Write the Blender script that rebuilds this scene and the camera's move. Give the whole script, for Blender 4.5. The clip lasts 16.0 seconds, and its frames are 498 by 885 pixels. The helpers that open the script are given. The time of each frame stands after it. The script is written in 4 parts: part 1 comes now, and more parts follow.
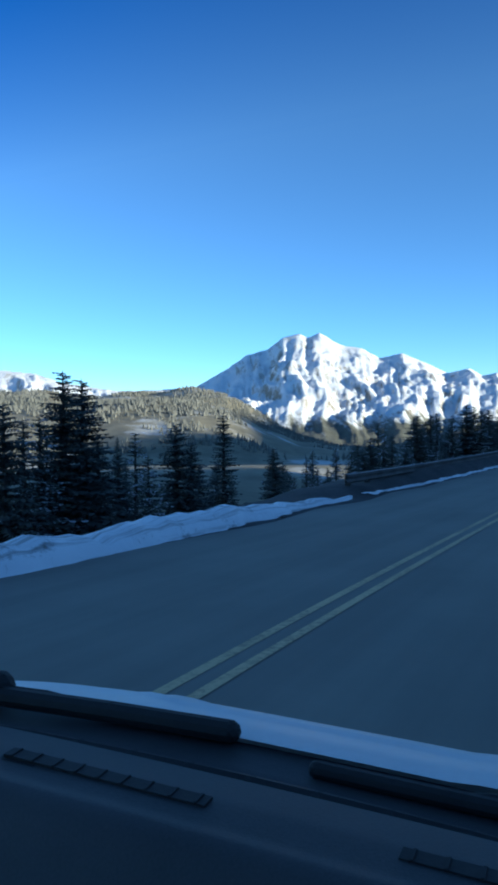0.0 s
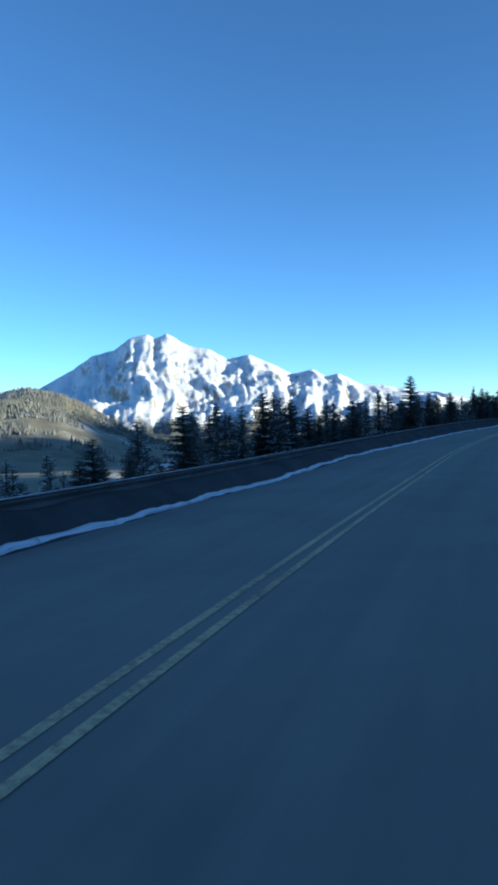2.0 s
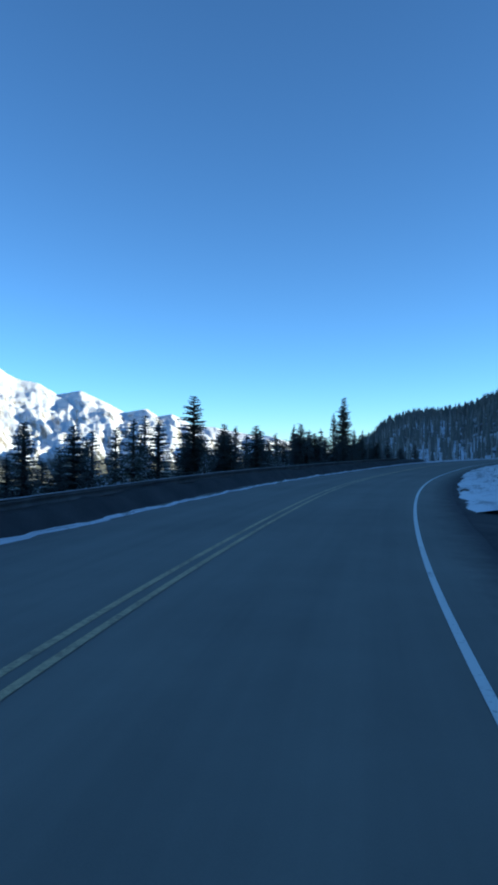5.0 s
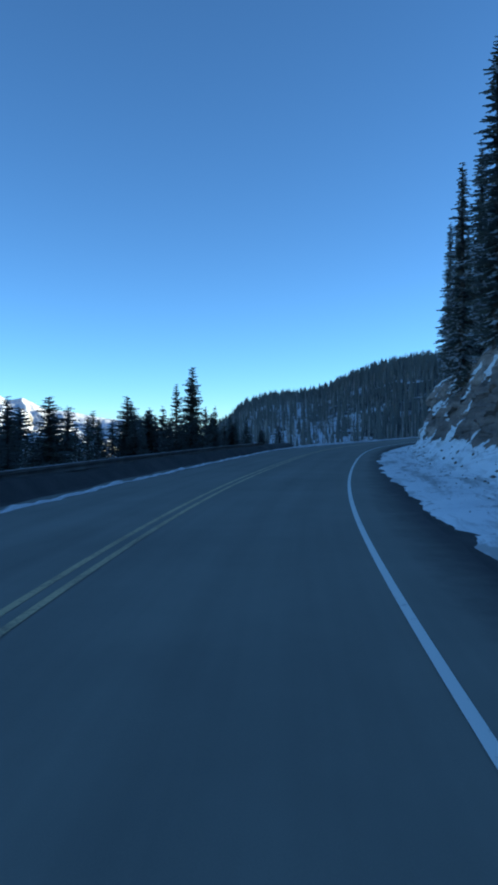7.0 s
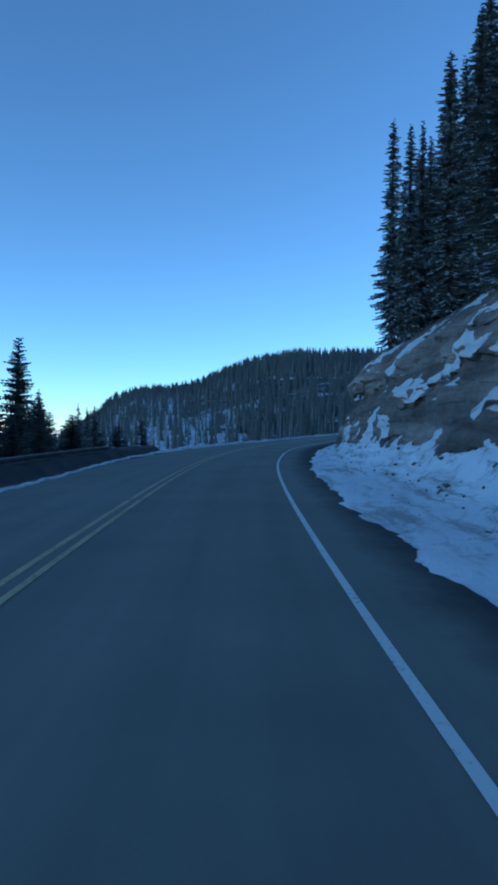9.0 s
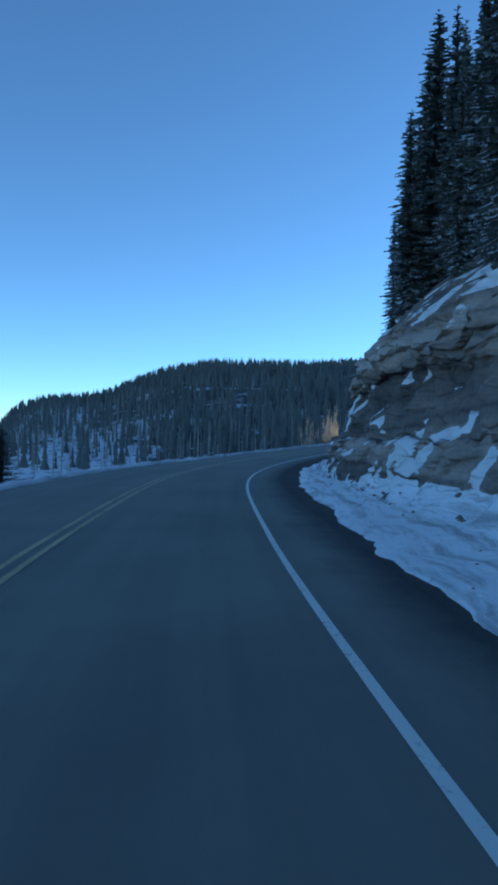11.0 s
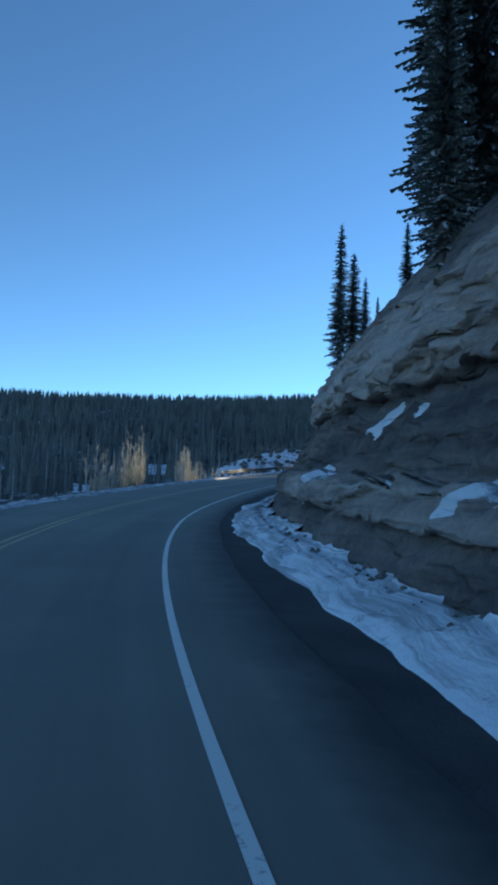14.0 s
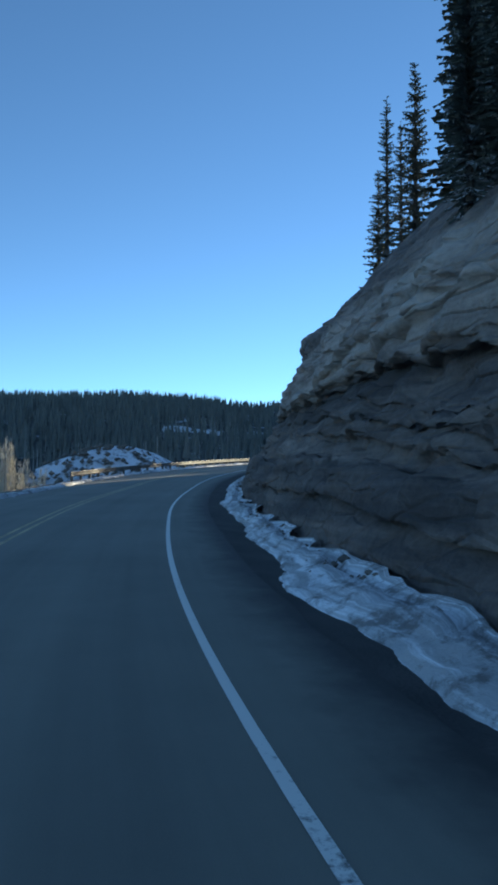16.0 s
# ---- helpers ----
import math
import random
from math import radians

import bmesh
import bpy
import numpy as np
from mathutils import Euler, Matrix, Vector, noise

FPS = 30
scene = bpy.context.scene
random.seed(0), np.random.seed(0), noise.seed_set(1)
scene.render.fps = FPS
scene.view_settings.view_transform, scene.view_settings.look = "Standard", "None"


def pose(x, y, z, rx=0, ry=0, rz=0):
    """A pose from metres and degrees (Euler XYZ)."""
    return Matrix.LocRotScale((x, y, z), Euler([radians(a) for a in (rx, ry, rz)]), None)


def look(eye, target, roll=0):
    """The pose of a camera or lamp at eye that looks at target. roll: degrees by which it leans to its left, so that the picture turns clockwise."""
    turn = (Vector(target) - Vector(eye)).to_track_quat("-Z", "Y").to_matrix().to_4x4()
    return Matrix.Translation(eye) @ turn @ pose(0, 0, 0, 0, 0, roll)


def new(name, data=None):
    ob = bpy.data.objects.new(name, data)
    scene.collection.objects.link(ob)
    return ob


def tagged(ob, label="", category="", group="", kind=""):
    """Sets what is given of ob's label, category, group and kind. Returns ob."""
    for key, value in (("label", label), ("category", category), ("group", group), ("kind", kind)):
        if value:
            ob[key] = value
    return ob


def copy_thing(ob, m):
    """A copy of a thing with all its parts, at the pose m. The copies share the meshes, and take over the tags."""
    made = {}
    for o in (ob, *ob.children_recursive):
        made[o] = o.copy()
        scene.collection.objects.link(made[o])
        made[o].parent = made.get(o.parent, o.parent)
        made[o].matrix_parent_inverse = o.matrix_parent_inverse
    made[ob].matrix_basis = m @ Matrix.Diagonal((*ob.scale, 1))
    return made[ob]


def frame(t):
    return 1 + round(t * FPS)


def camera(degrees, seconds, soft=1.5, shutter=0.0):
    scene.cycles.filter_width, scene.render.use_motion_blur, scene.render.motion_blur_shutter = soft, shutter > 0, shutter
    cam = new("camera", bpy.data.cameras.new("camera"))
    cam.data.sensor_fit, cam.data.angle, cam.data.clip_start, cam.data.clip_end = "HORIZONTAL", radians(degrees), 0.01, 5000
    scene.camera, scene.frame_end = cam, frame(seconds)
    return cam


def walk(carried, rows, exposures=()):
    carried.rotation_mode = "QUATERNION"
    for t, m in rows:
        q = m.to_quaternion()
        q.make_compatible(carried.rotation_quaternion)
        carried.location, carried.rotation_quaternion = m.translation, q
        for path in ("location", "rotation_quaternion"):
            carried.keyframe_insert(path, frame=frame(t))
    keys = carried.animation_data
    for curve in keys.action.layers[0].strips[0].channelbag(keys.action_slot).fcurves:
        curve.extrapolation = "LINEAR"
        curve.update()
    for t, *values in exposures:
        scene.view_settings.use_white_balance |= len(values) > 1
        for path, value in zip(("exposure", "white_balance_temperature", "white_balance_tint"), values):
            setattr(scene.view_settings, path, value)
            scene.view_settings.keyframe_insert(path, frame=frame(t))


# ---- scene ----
# The camera's way along the road: seconds, x, y, z, heading, pitch, lean.
cam = camera(38.0, 16.0, soft=3.4, shutter=0.0)
ROWS = [
    (0.0, 0.037, -0.157, 1.744, 3.22, -2.63, -0.55),
    (0.5, 2.594, 4.724, 1.482, 6.65, -2.84, 0.54),
    (1.0, 5.318, 9.556, 1.221, 9.36, -2.89, 0.52),
    (1.5, 8.289, 14.480, 0.953, 11.35, -2.76, -0.40),
    (2.0, 11.147, 18.910, 0.760, 14.97, -2.71, -1.22),
    (2.5, 14.099, 23.579, 0.560, 18.30, -2.43, -1.37),
    (3.0, 16.734, 27.699, 0.369, 20.39, -2.11, -1.23),
    (3.5, 19.351, 31.655, 0.284, 22.67, -1.09, 0.14),
    (4.0, 22.430, 36.026, 0.181, 24.31, 0.03, 0.59),
    (4.5, 25.760, 40.522, 0.169, 26.12, 0.43, 0.68),
    (5.0, 29.173, 45.090, 0.131, 28.13, 0.45, 0.70),
    (5.5, 32.658, 49.740, 0.082, 30.39, 0.28, 0.70),
    (6.0, 36.259, 54.425, 0.049, 32.96, 0.01, 0.62),
    (6.5, 40.013, 59.088, 0.051, 35.90, -0.36, 0.22),
    (7.0, 43.707, 63.439, 0.068, 39.32, -0.79, 0.00),
    (7.5, 47.565, 67.733, 0.134, 42.87, -1.94, -0.67),
    (8.0, 51.515, 71.989, 0.142, 45.22, -1.68, -0.81),
    (8.5, 55.236, 75.744, 0.189, 47.16, -1.40, 0.04),
    (9.0, 59.562, 79.833, 0.201, 49.46, -1.06, 0.47),
    (9.5, 64.101, 83.943, 0.217, 51.14, -0.69, 0.76),
    (10.0, 68.758, 88.121, 0.234, 52.74, -0.39, 0.82),
    (10.5, 73.554, 92.312, 0.261, 54.40, -0.20, 0.86),
    (11.0, 78.532, 96.413, 0.300, 56.25, -0.03, 0.95),
    (11.5, 83.679, 100.362, 0.351, 58.45, 0.33, 1.29),
    (12.0, 88.740, 104.168, 0.399, 61.01, 1.07, 1.03),
    (12.5, 93.737, 107.855, 0.429, 64.40, 1.44, 1.45),
    (13.0, 98.893, 111.384, 0.442, 68.16, 2.29, 1.56),
    (13.5, 103.98, 114.62, 0.458, 72.19, 2.92, 2.34),
    (14.0, 109.982, 117.724, 0.486, 75.70, 3.54, 1.98),
    (14.5, 115.633, 120.501, 0.612, 79.03, 3.78, 1.36),
    (15.0, 121.115, 123.006, 0.723, 82.54, 3.86, 0.25),
    (15.5, 126.822, 125.165, 0.826, 86.36, 3.63, 0.07),
    (16.0, 131.986, 126.862, 1.005, 90.28, 3.71, 0.60),
]
EXPOSURES = [(0, 0.94, 5650, -2), (4, 0.97, 5700, -2), (7, 1.0, 5800, -2), (9, 1.14, 5950, -2), (12, 1.18, 6250, -2), (14, 1.08, 6450, -2), (16, 1.06, 6800, -2)]


def aim(x, y, z, yaw, pitch, lean):
    return pose(x, y, z, 90 + pitch, 0, -yaw) @ pose(0, 0, 0, 0, 0, lean)


walk(cam, [(r[0], aim(*r[1:])) for r in ROWS], EXPOSURES)

# ---- daylight ----
SUN_AZ, SUN_EL = 123.0, 8.6
world = bpy.data.worlds.new("sky")
scene.world = world
world.use_nodes = True
wn = world.node_tree.nodes
sky = wn.new("ShaderNodeTexSky")
sky.sky_type, sky.sun_disc = "NISHITA", False
sky.sun_elevation, sky.sun_rotation = radians(SUN_EL), radians(SUN_AZ)
sky.altitude, sky.air_density, sky.dust_density, sky.ozone_density = 3000, 0.82, 0.02, 3.3
wn["Background"].inputs["Strength"].default_value = 0.142
world.node_tree.links.new(sky.outputs["Color"], wn["Background"].inputs["Color"])
sun = new("sun", bpy.data.lights.new("sun", "SUN"))
sun.data.energy, sun.data.angle, sun.data.color = 4.8, radians(0.5), (1.0, 0.87, 0.68)
a, e = radians(SUN_AZ), radians(SUN_EL)
sun.matrix_world = look((300 * math.sin(a) * math.cos(e), 300 * math.cos(a) * math.cos(e), 300 * math.sin(e)), (0, 0, 0))


# ---- materials ----
def material(name, rough=0.8, metal=0.0):
    m = bpy.data.materials.new(name)
    m.use_nodes = True
    b = m.node_tree.nodes["Principled BSDF"]
    b.inputs["Roughness"].default_value, b.inputs["Metallic"].default_value = rough, metal
    return m, m.node_tree, b


def node(t, kind, **props):
    n = t.nodes.new(kind)
    for k, v in props.items():
        n.inputs[k].default_value = v
    return n


def tex_noise(t, scale, detail=4.0, rough=0.55, vec=None, dist=0.0):
    n = node(t, "ShaderNodeTexNoise", Scale=scale, Detail=detail, Roughness=rough, Distortion=dist)
    t.links.new(vec or coords(t), n.inputs["Vector"])
    return n.outputs["Fac"]


def coords(t, scale=None):
    g = t.nodes.new("ShaderNodeNewGeometry").outputs["Position"]
    if scale is None:
        return g
    m = t.nodes.new("ShaderNodeMapping")
    m.inputs["Scale"].default_value = scale
    t.links.new(g, m.inputs["Vector"])
    return m.outputs["Vector"]


def local(t, scale=(1, 1, 1)):
    g = t.nodes.new("ShaderNodeTexCoord").outputs["Object"]
    m = t.nodes.new("ShaderNodeMapping")
    m.inputs["Scale"].default_value = scale
    t.links.new(g, m.inputs["Vector"])
    return m.outputs["Vector"]


def ramp(t, fac, stops):
    n = t.nodes.new("ShaderNodeValToRGB")
    el = n.color_ramp.elements
    while len(el) < len(stops):
        el.new(0.5)
    for x, (p, c) in zip(el, stops):
        x.position = p
        x.color = (c, c, c, 1) if isinstance(c, (int, float)) else (*c, 1)
    t.links.new(fac, n.inputs["Fac"])
    return n.outputs["Color"]


def mixed(t, fac, a, b):
    n = t.nodes.new("ShaderNodeMix")
    n.data_type = "RGBA"
    for s, v in ((n.inputs["Factor"], fac), (n.inputs[6], a), (n.inputs[7], b)):
        if isinstance(v, (int, float)):
            s.default_value = v
        elif isinstance(v, tuple):
            s.default_value = (*v, 1)
        else:
            t.links.new(v, s)
    return n.outputs[2]


def calc(t, op, a, b=0.0):
    n = t.nodes.new("ShaderNodeMath")
    n.operation = op
    for s, v in zip(n.inputs, (a, b)):
        if isinstance(v, (int, float)):
            s.default_value = v
        else:
            t.links.new(v, s)
    return n.outputs[0]


def bumped(t, b, fac, strength=0.4, dist=0.02):
    n = node(t, "ShaderNodeBump", Strength=strength, Distance=dist)
    t.links.new(fac, n.inputs["Height"])
    t.links.new(n.outputs["Normal"], b.inputs["Normal"])


def paint(t, b, colour):
    t.links.new(colour, b.inputs["Base Color"])


def upward(t):
    g = t.nodes.new("ShaderNodeNewGeometry")
    s = t.nodes.new("ShaderNodeSeparateXYZ")
    t.links.new(g.outputs["Normal"], s.inputs[0])
    return s.outputs[2]


def two_tone(name, c1, c2, scale, fine=30.0, rough=0.85, bump=0.3, dist=0.02, metal=0.0, lo=0.35, hi=0.65):
    m, t, b = material(name, rough, metal)
    big, small = tex_noise(t, scale), tex_noise(t, fine, 5.0)
    f = calc(t, "ADD", calc(t, "MULTIPLY", big, 0.65), calc(t, "MULTIPLY", small, 0.35))
    paint(t, b, ramp(t, f, [(lo, c1), (hi, c2)]))
    bumped(t, b, small, bump, dist)
    return m


def asphalt_mat():
    m, t, b = material("asphalt", 0.8)
    grain = tex_noise(t, 90.0, 3.0)
    big = tex_noise(t, 0.3, 5.0, 0.6)
    uv = t.nodes.new("ShaderNodeUVMap").outputs["UV"]
    mp = t.nodes.new("ShaderNodeMapping")
    mp.inputs["Scale"].default_value = (1.1, 0.03, 1)
    t.links.new(uv, mp.inputs["Vector"])
    wheel = tex_noise(t, 1.0, 4.0, 0.6, mp.outputs["Vector"])
    f = calc(t, "ADD", calc(t, "MULTIPLY", big, 0.4), calc(t, "ADD", calc(t, "MULTIPLY", grain, 0.12), calc(t, "MULTIPLY", wheel, 0.48)))
    top = ramp(t, f, [(0.34, (0.147, 0.143, 0.12)), (0.66, (0.242, 0.233, 0.194))])
    crack = tex_noise(t, 3.0, 6.0, 0.7)
    lane = t.nodes.new("ShaderNodeSeparateXYZ")
    t.links.new(uv, lane.inputs[0])
    grit = ramp(t, calc(t, "ADD", calc(t, "MULTIPLY", calc(t, "ADD", lane.outputs[0], 2.4), 1.1), calc(t, "MULTIPLY", calc(t, "SUBTRACT", tex_noise(t, 1.2, 6.0, 0.7), 0.5), 0.9)), [(0.05, 1.0), (0.85, 0.0)])
    paint(t, b, mixed(t, grit, top, (0.05, 0.047, 0.045)))
    bumped(t, b, calc(t, "ADD", grain, crack), 0.3, 0.006)
    b.inputs["Specular IOR Level"].default_value = 0.4
    return m


ASPHALT = asphalt_mat()
GRAVEL = two_tone("dirt_gravel", (0.035, 0.033, 0.033), (0.075, 0.07, 0.066), 0.8, 25.0, 0.95, 0.6, 0.03)


def line_mat(name, c, worn):
    m, t, b = material(name, 0.7)
    paint(t, b, ramp(t, calc(t, "ADD", calc(t, "MULTIPLY", tex_noise(t, 14.0, 6.0, 0.7), 0.6), calc(t, "MULTIPLY", tex_noise(t, 0.7), 0.4)), [(0.30, (0.06, 0.06, 0.06)), (worn, c)]))
    return m


YELLOW = line_mat("yellow_line_paint", (0.55, 0.43, 0.23), 0.54)
WHITE = line_mat("white_line_paint", (0.8, 0.8, 0.75), 0.44)


def snow_mat():
    m, t, b = material("snow", 0.6)
    big, fine, grit = tex_noise(t, 0.5, 5.0), tex_noise(t, 6.0, 5.0, 0.6), tex_noise(t, 1.3, 8.0, 0.78)
    white = ramp(t, big, [(0.3, (0.76, 0.77, 0.79)), (0.7, (0.9, 0.9, 0.91))])
    mp = t.nodes.new("ShaderNodeMapping")
    mp.inputs["Scale"].default_value = (3.2, 0.2, 1)
    uv = t.nodes.new("ShaderNodeUVMap").outputs["UV"]
    t.links.new(uv, mp.inputs["Vector"])
    sep = t.nodes.new("ShaderNodeSeparateXYZ")
    t.links.new(uv, sep.inputs[0])
    grime = calc(t, "MULTIPLY", ramp(t, calc(t, "MULTIPLY", sep.outputs[1], 0.005), [(0.83, 0.0), (0.95, 1.0)]), 0.075)
    streak = ramp(t, calc(t, "ADD", tex_noise(t, 1.0, 7.0, 0.68, mp.outputs["Vector"]), grime), [(0.49, 0.0), (0.62, 0.75)])
    dirty = mixed(t, streak, white, (0.27, 0.26, 0.25))
    paint(t, b, mixed(t, ramp(t, calc(t, "ADD", grit, grime), [(0.57, 0.0), (0.67, 0.85)]), dirty, (0.13, 0.115, 0.105)))
    bumped(t, b, fine, 0.5, 0.08)
    return m


SNOW = snow_mat()


def rock_mat(name, lo):
    """Layered rock: pale sandstone beds over dark shale, seams, stains, and snow caught on the ledges."""
    m, t, b = material(name, 0.92)
    beds = tex_noise(t, 1.0, 6.0, 0.62, coords(t, (0.06, 0.06, 1.5)), 0.4)
    blotch, grain = tex_noise(t, 0.55, 5.0, 0.6), tex_noise(t, 7.0, 6.0, 0.65)
    f = calc(t, "ADD", calc(t, "MULTIPLY", beds, 0.5), calc(t, "ADD", calc(t, "MULTIPLY", blotch, 0.32), calc(t, "MULTIPLY", grain, 0.18)))
    bed = t.nodes.new("ShaderNodeAttribute")
    bed.attribute_name = "pale_bed"
    g = calc(t, "ADD", f, calc(t, "MULTIPLY", calc(t, "SUBTRACT", bed.outputs["Fac"], 0.5), 0.25))
    stone = ramp(t, g, [(0.34, (0.09, 0.074, 0.066)), (0.43, (0.17, 0.136, 0.117)), (0.52, (0.28, 0.222, 0.185)), (0.60, (0.43, 0.345, 0.287)), (0.68, (0.56, 0.47, 0.4))])
    drift = t.nodes.new("ShaderNodeAttribute")
    drift.attribute_name = "snow_cover"
    flat = ramp(t, calc(t, "ADD", calc(t, "ADD", calc(t, "MULTIPLY", upward(t), 0.55), drift.outputs["Fac"]), calc(t, "ADD", calc(t, "MULTIPLY", calc(t, "SUBTRACT", tex_noise(t, 0.9, 6.0, 0.7), 0.5), 1.3), calc(t, "MULTIPLY", calc(t, "SUBTRACT", tex_noise(t, 0.16, 3.0, 0.5), 0.5), 1.3))), [(lo, 0.0), (lo + 0.05, 1.0)])
    paint(t, b, mixed(t, flat, stone, (0.86, 0.87, 0.88)))
    cracks = t.nodes.new("ShaderNodeTexVoronoi")
    cracks.feature = "DISTANCE_TO_EDGE"
    cracks.inputs["Scale"].default_value = 1.0
    t.links.new(coords(t, (0.8, 0.8, 2.2)), cracks.inputs["Vector"])
    bumped(t, b, calc(t, "ADD", calc(t, "ADD", f, calc(t, "MULTIPLY", grain, 0.3)), ramp(t, cracks.outputs["Distance"], [(0.0, 0.0), (0.1, 0.35)])), 0.9, 0.25)
    return m


ROCK = rock_mat("layered_rock", 0.60)
ROCK_DRY = rock_mat("layered_rock_less_snow", 0.80)


def needle_mat(name, c1, c2, snow):
    m, t, b = material(name, 0.75)
    f = tex_noise(t, 1.6, 4.0)
    rnd = t.nodes.new("ShaderNodeObjectInfo").outputs["Random"]
    green = mixed(t, rnd, ramp(t, f, [(0.3, c1), (0.7, c2)]), ramp(t, f, [(0.3, c2), (0.7, c1)]))
    cap = ramp(t, calc(t, "ADD", tex_noise(t, 2.1, 4.0, 0.6, local(t)), calc(t, "MULTIPLY", upward(t), 0.12)), [(snow, 0.0), (snow + 0.05, 1.0)])
    paint(t, b, mixed(t, cap, green, (0.62, 0.64, 0.68)))
    return m


NEEDLES = needle_mat("conifer_needles", (0.055, 0.061, 0.056), (0.11, 0.118, 0.106), 0.78)
NEEDLES_SNOWY = needle_mat("snow_dusted_needles", (0.06, 0.07, 0.055), (0.12, 0.13, 0.1), 0.62)
NEEDLES_FROSTED = needle_mat("frosted_needles", (0.08, 0.088, 0.078), (0.13, 0.14, 0.12), 0.585)
# Paler than NEEDLES: the bright veil over the hill is put into the colour.
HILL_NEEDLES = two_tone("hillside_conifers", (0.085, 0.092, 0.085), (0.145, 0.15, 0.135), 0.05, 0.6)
# Haze across the valley put into the colour, pale and low in contrast.
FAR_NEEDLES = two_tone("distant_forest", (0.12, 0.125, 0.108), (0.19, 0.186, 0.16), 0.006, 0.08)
BARK = two_tone("bark", (0.05, 0.04, 0.033), (0.12, 0.1, 0.085), 3.0, 20.0)
TWIGS = two_tone("bare_pale_twigs", (0.33, 0.3, 0.245), (0.5, 0.46, 0.385), 2.0, 14.0)
STEEL = two_tone("weathered_guardrail_steel", (0.07, 0.062, 0.055), (0.15, 0.14, 0.13), 1.2, 18.0, 0.7, 0.2, 0.01, 0.3)
# Lit copy of the steel: sky light on the rail's top put into colour.
EDGE = two_tone("worn_bright_steel", (0.28, 0.27, 0.26), (0.42, 0.41, 0.4), 1.2, 18.0, 0.6, 0.2, 0.01, 0.3)
TIMBER = two_tone("grey_timber_post", (0.07, 0.06, 0.05), (0.15, 0.13, 0.11), 4.0, 30.0)


def floor_mat(name, bare, snow, lo, hi, scale):
    m, t, b = material(name, 0.9)
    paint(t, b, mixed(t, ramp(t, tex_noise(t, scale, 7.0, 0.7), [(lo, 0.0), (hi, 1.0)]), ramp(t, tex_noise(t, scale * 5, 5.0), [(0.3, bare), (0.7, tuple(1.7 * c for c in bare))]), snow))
    bumped(t, b, tex_noise(t, scale * 3, 7.0, 0.65), 0.6, 0.4)
    return m


def alpine_mat():
    """Snow on the slopes, brown rock where they are steep."""
    m, t, b = material("alpine_snow_and_rock", 0.8)
    up = upward(t)
    n1, n2, n3 = tex_noise(t, 0.012, 6.0, 0.62), tex_noise(t, 0.006, 7.0, 0.66), tex_noise(t, 0.035, 9.0, 0.8)
    rock = ramp(t, n3, [(0.3, (0.2, 0.17, 0.13)), (0.7, (0.42, 0.36, 0.27))])
    snow = ramp(t, n1, [(0.3, (0.76, 0.78, 0.8)), (0.7, (0.88, 0.88, 0.88))])
    f = calc(t, "ADD", calc(t, "MULTIPLY", up, 0.55), calc(t, "ADD", calc(t, "MULTIPLY", n2, 0.45), calc(t, "MULTIPLY", n3, 0.4)))
    streak = tex_noise(t, 1.0, 6.0, 0.65, coords(t, (0.03, 0.004, 0.007)), 0.5)
    f = calc(t, "ADD", f, calc(t, "MULTIPLY", calc(t, "SUBTRACT", streak, 0.5), 0.9))
    alp = mixed(t, ramp(t, f, [(0.69, 0.0), (0.87, 1.0)]), rock, snow)
    sep = t.nodes.new("ShaderNodeSeparateXYZ")
    t.links.new(coords(t), sep.inputs[0])
    line = calc(t, "ADD", calc(t, "MULTIPLY", sep.outputs[2], 0.004), calc(t, "ADD", calc(t, "MULTIPLY", n2, 0.8), calc(t, "MULTIPLY", streak, 0.6)))
    wood = ramp(t, n3, [(0.3, (0.07, 0.072, 0.055)), (0.7, (0.17, 0.165, 0.12))])
    paint(t, b, mixed(t, ramp(t, line, [(0.42, 0.0), (0.62, 1.0)]), wood, alp))
    bumped(t, b, n3, 0.6, 10.0)
    return m


LITTER = floor_mat("snow_and_forest_litter", (0.05, 0.042, 0.035), (0.7, 0.71, 0.74), 0.38, 0.5, 0.25)
WOODED = floor_mat("grassy_hillside", (0.17, 0.15, 0.10), (0.6, 0.6, 0.58), 0.54, 0.66, 0.012)
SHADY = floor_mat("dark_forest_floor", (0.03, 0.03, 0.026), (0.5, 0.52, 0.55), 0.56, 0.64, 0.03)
ALPINE = alpine_mat()


# ---- the lie of the land ----
ROAD_KNOTS = [(0.0, 0.0, 0.0), (11.28, 18.92, -1.01), (22.99, 36.52, -1.51), (36.09, 54.41, -1.68), (51.51, 71.85, -1.56), (69.09, 88.13, -1.47),
              (88.83, 104.19, -1.34), (109.46, 117.82, -1.24), (132.22, 126.79, -0.76), (154.69, 130.35, 0.14)]


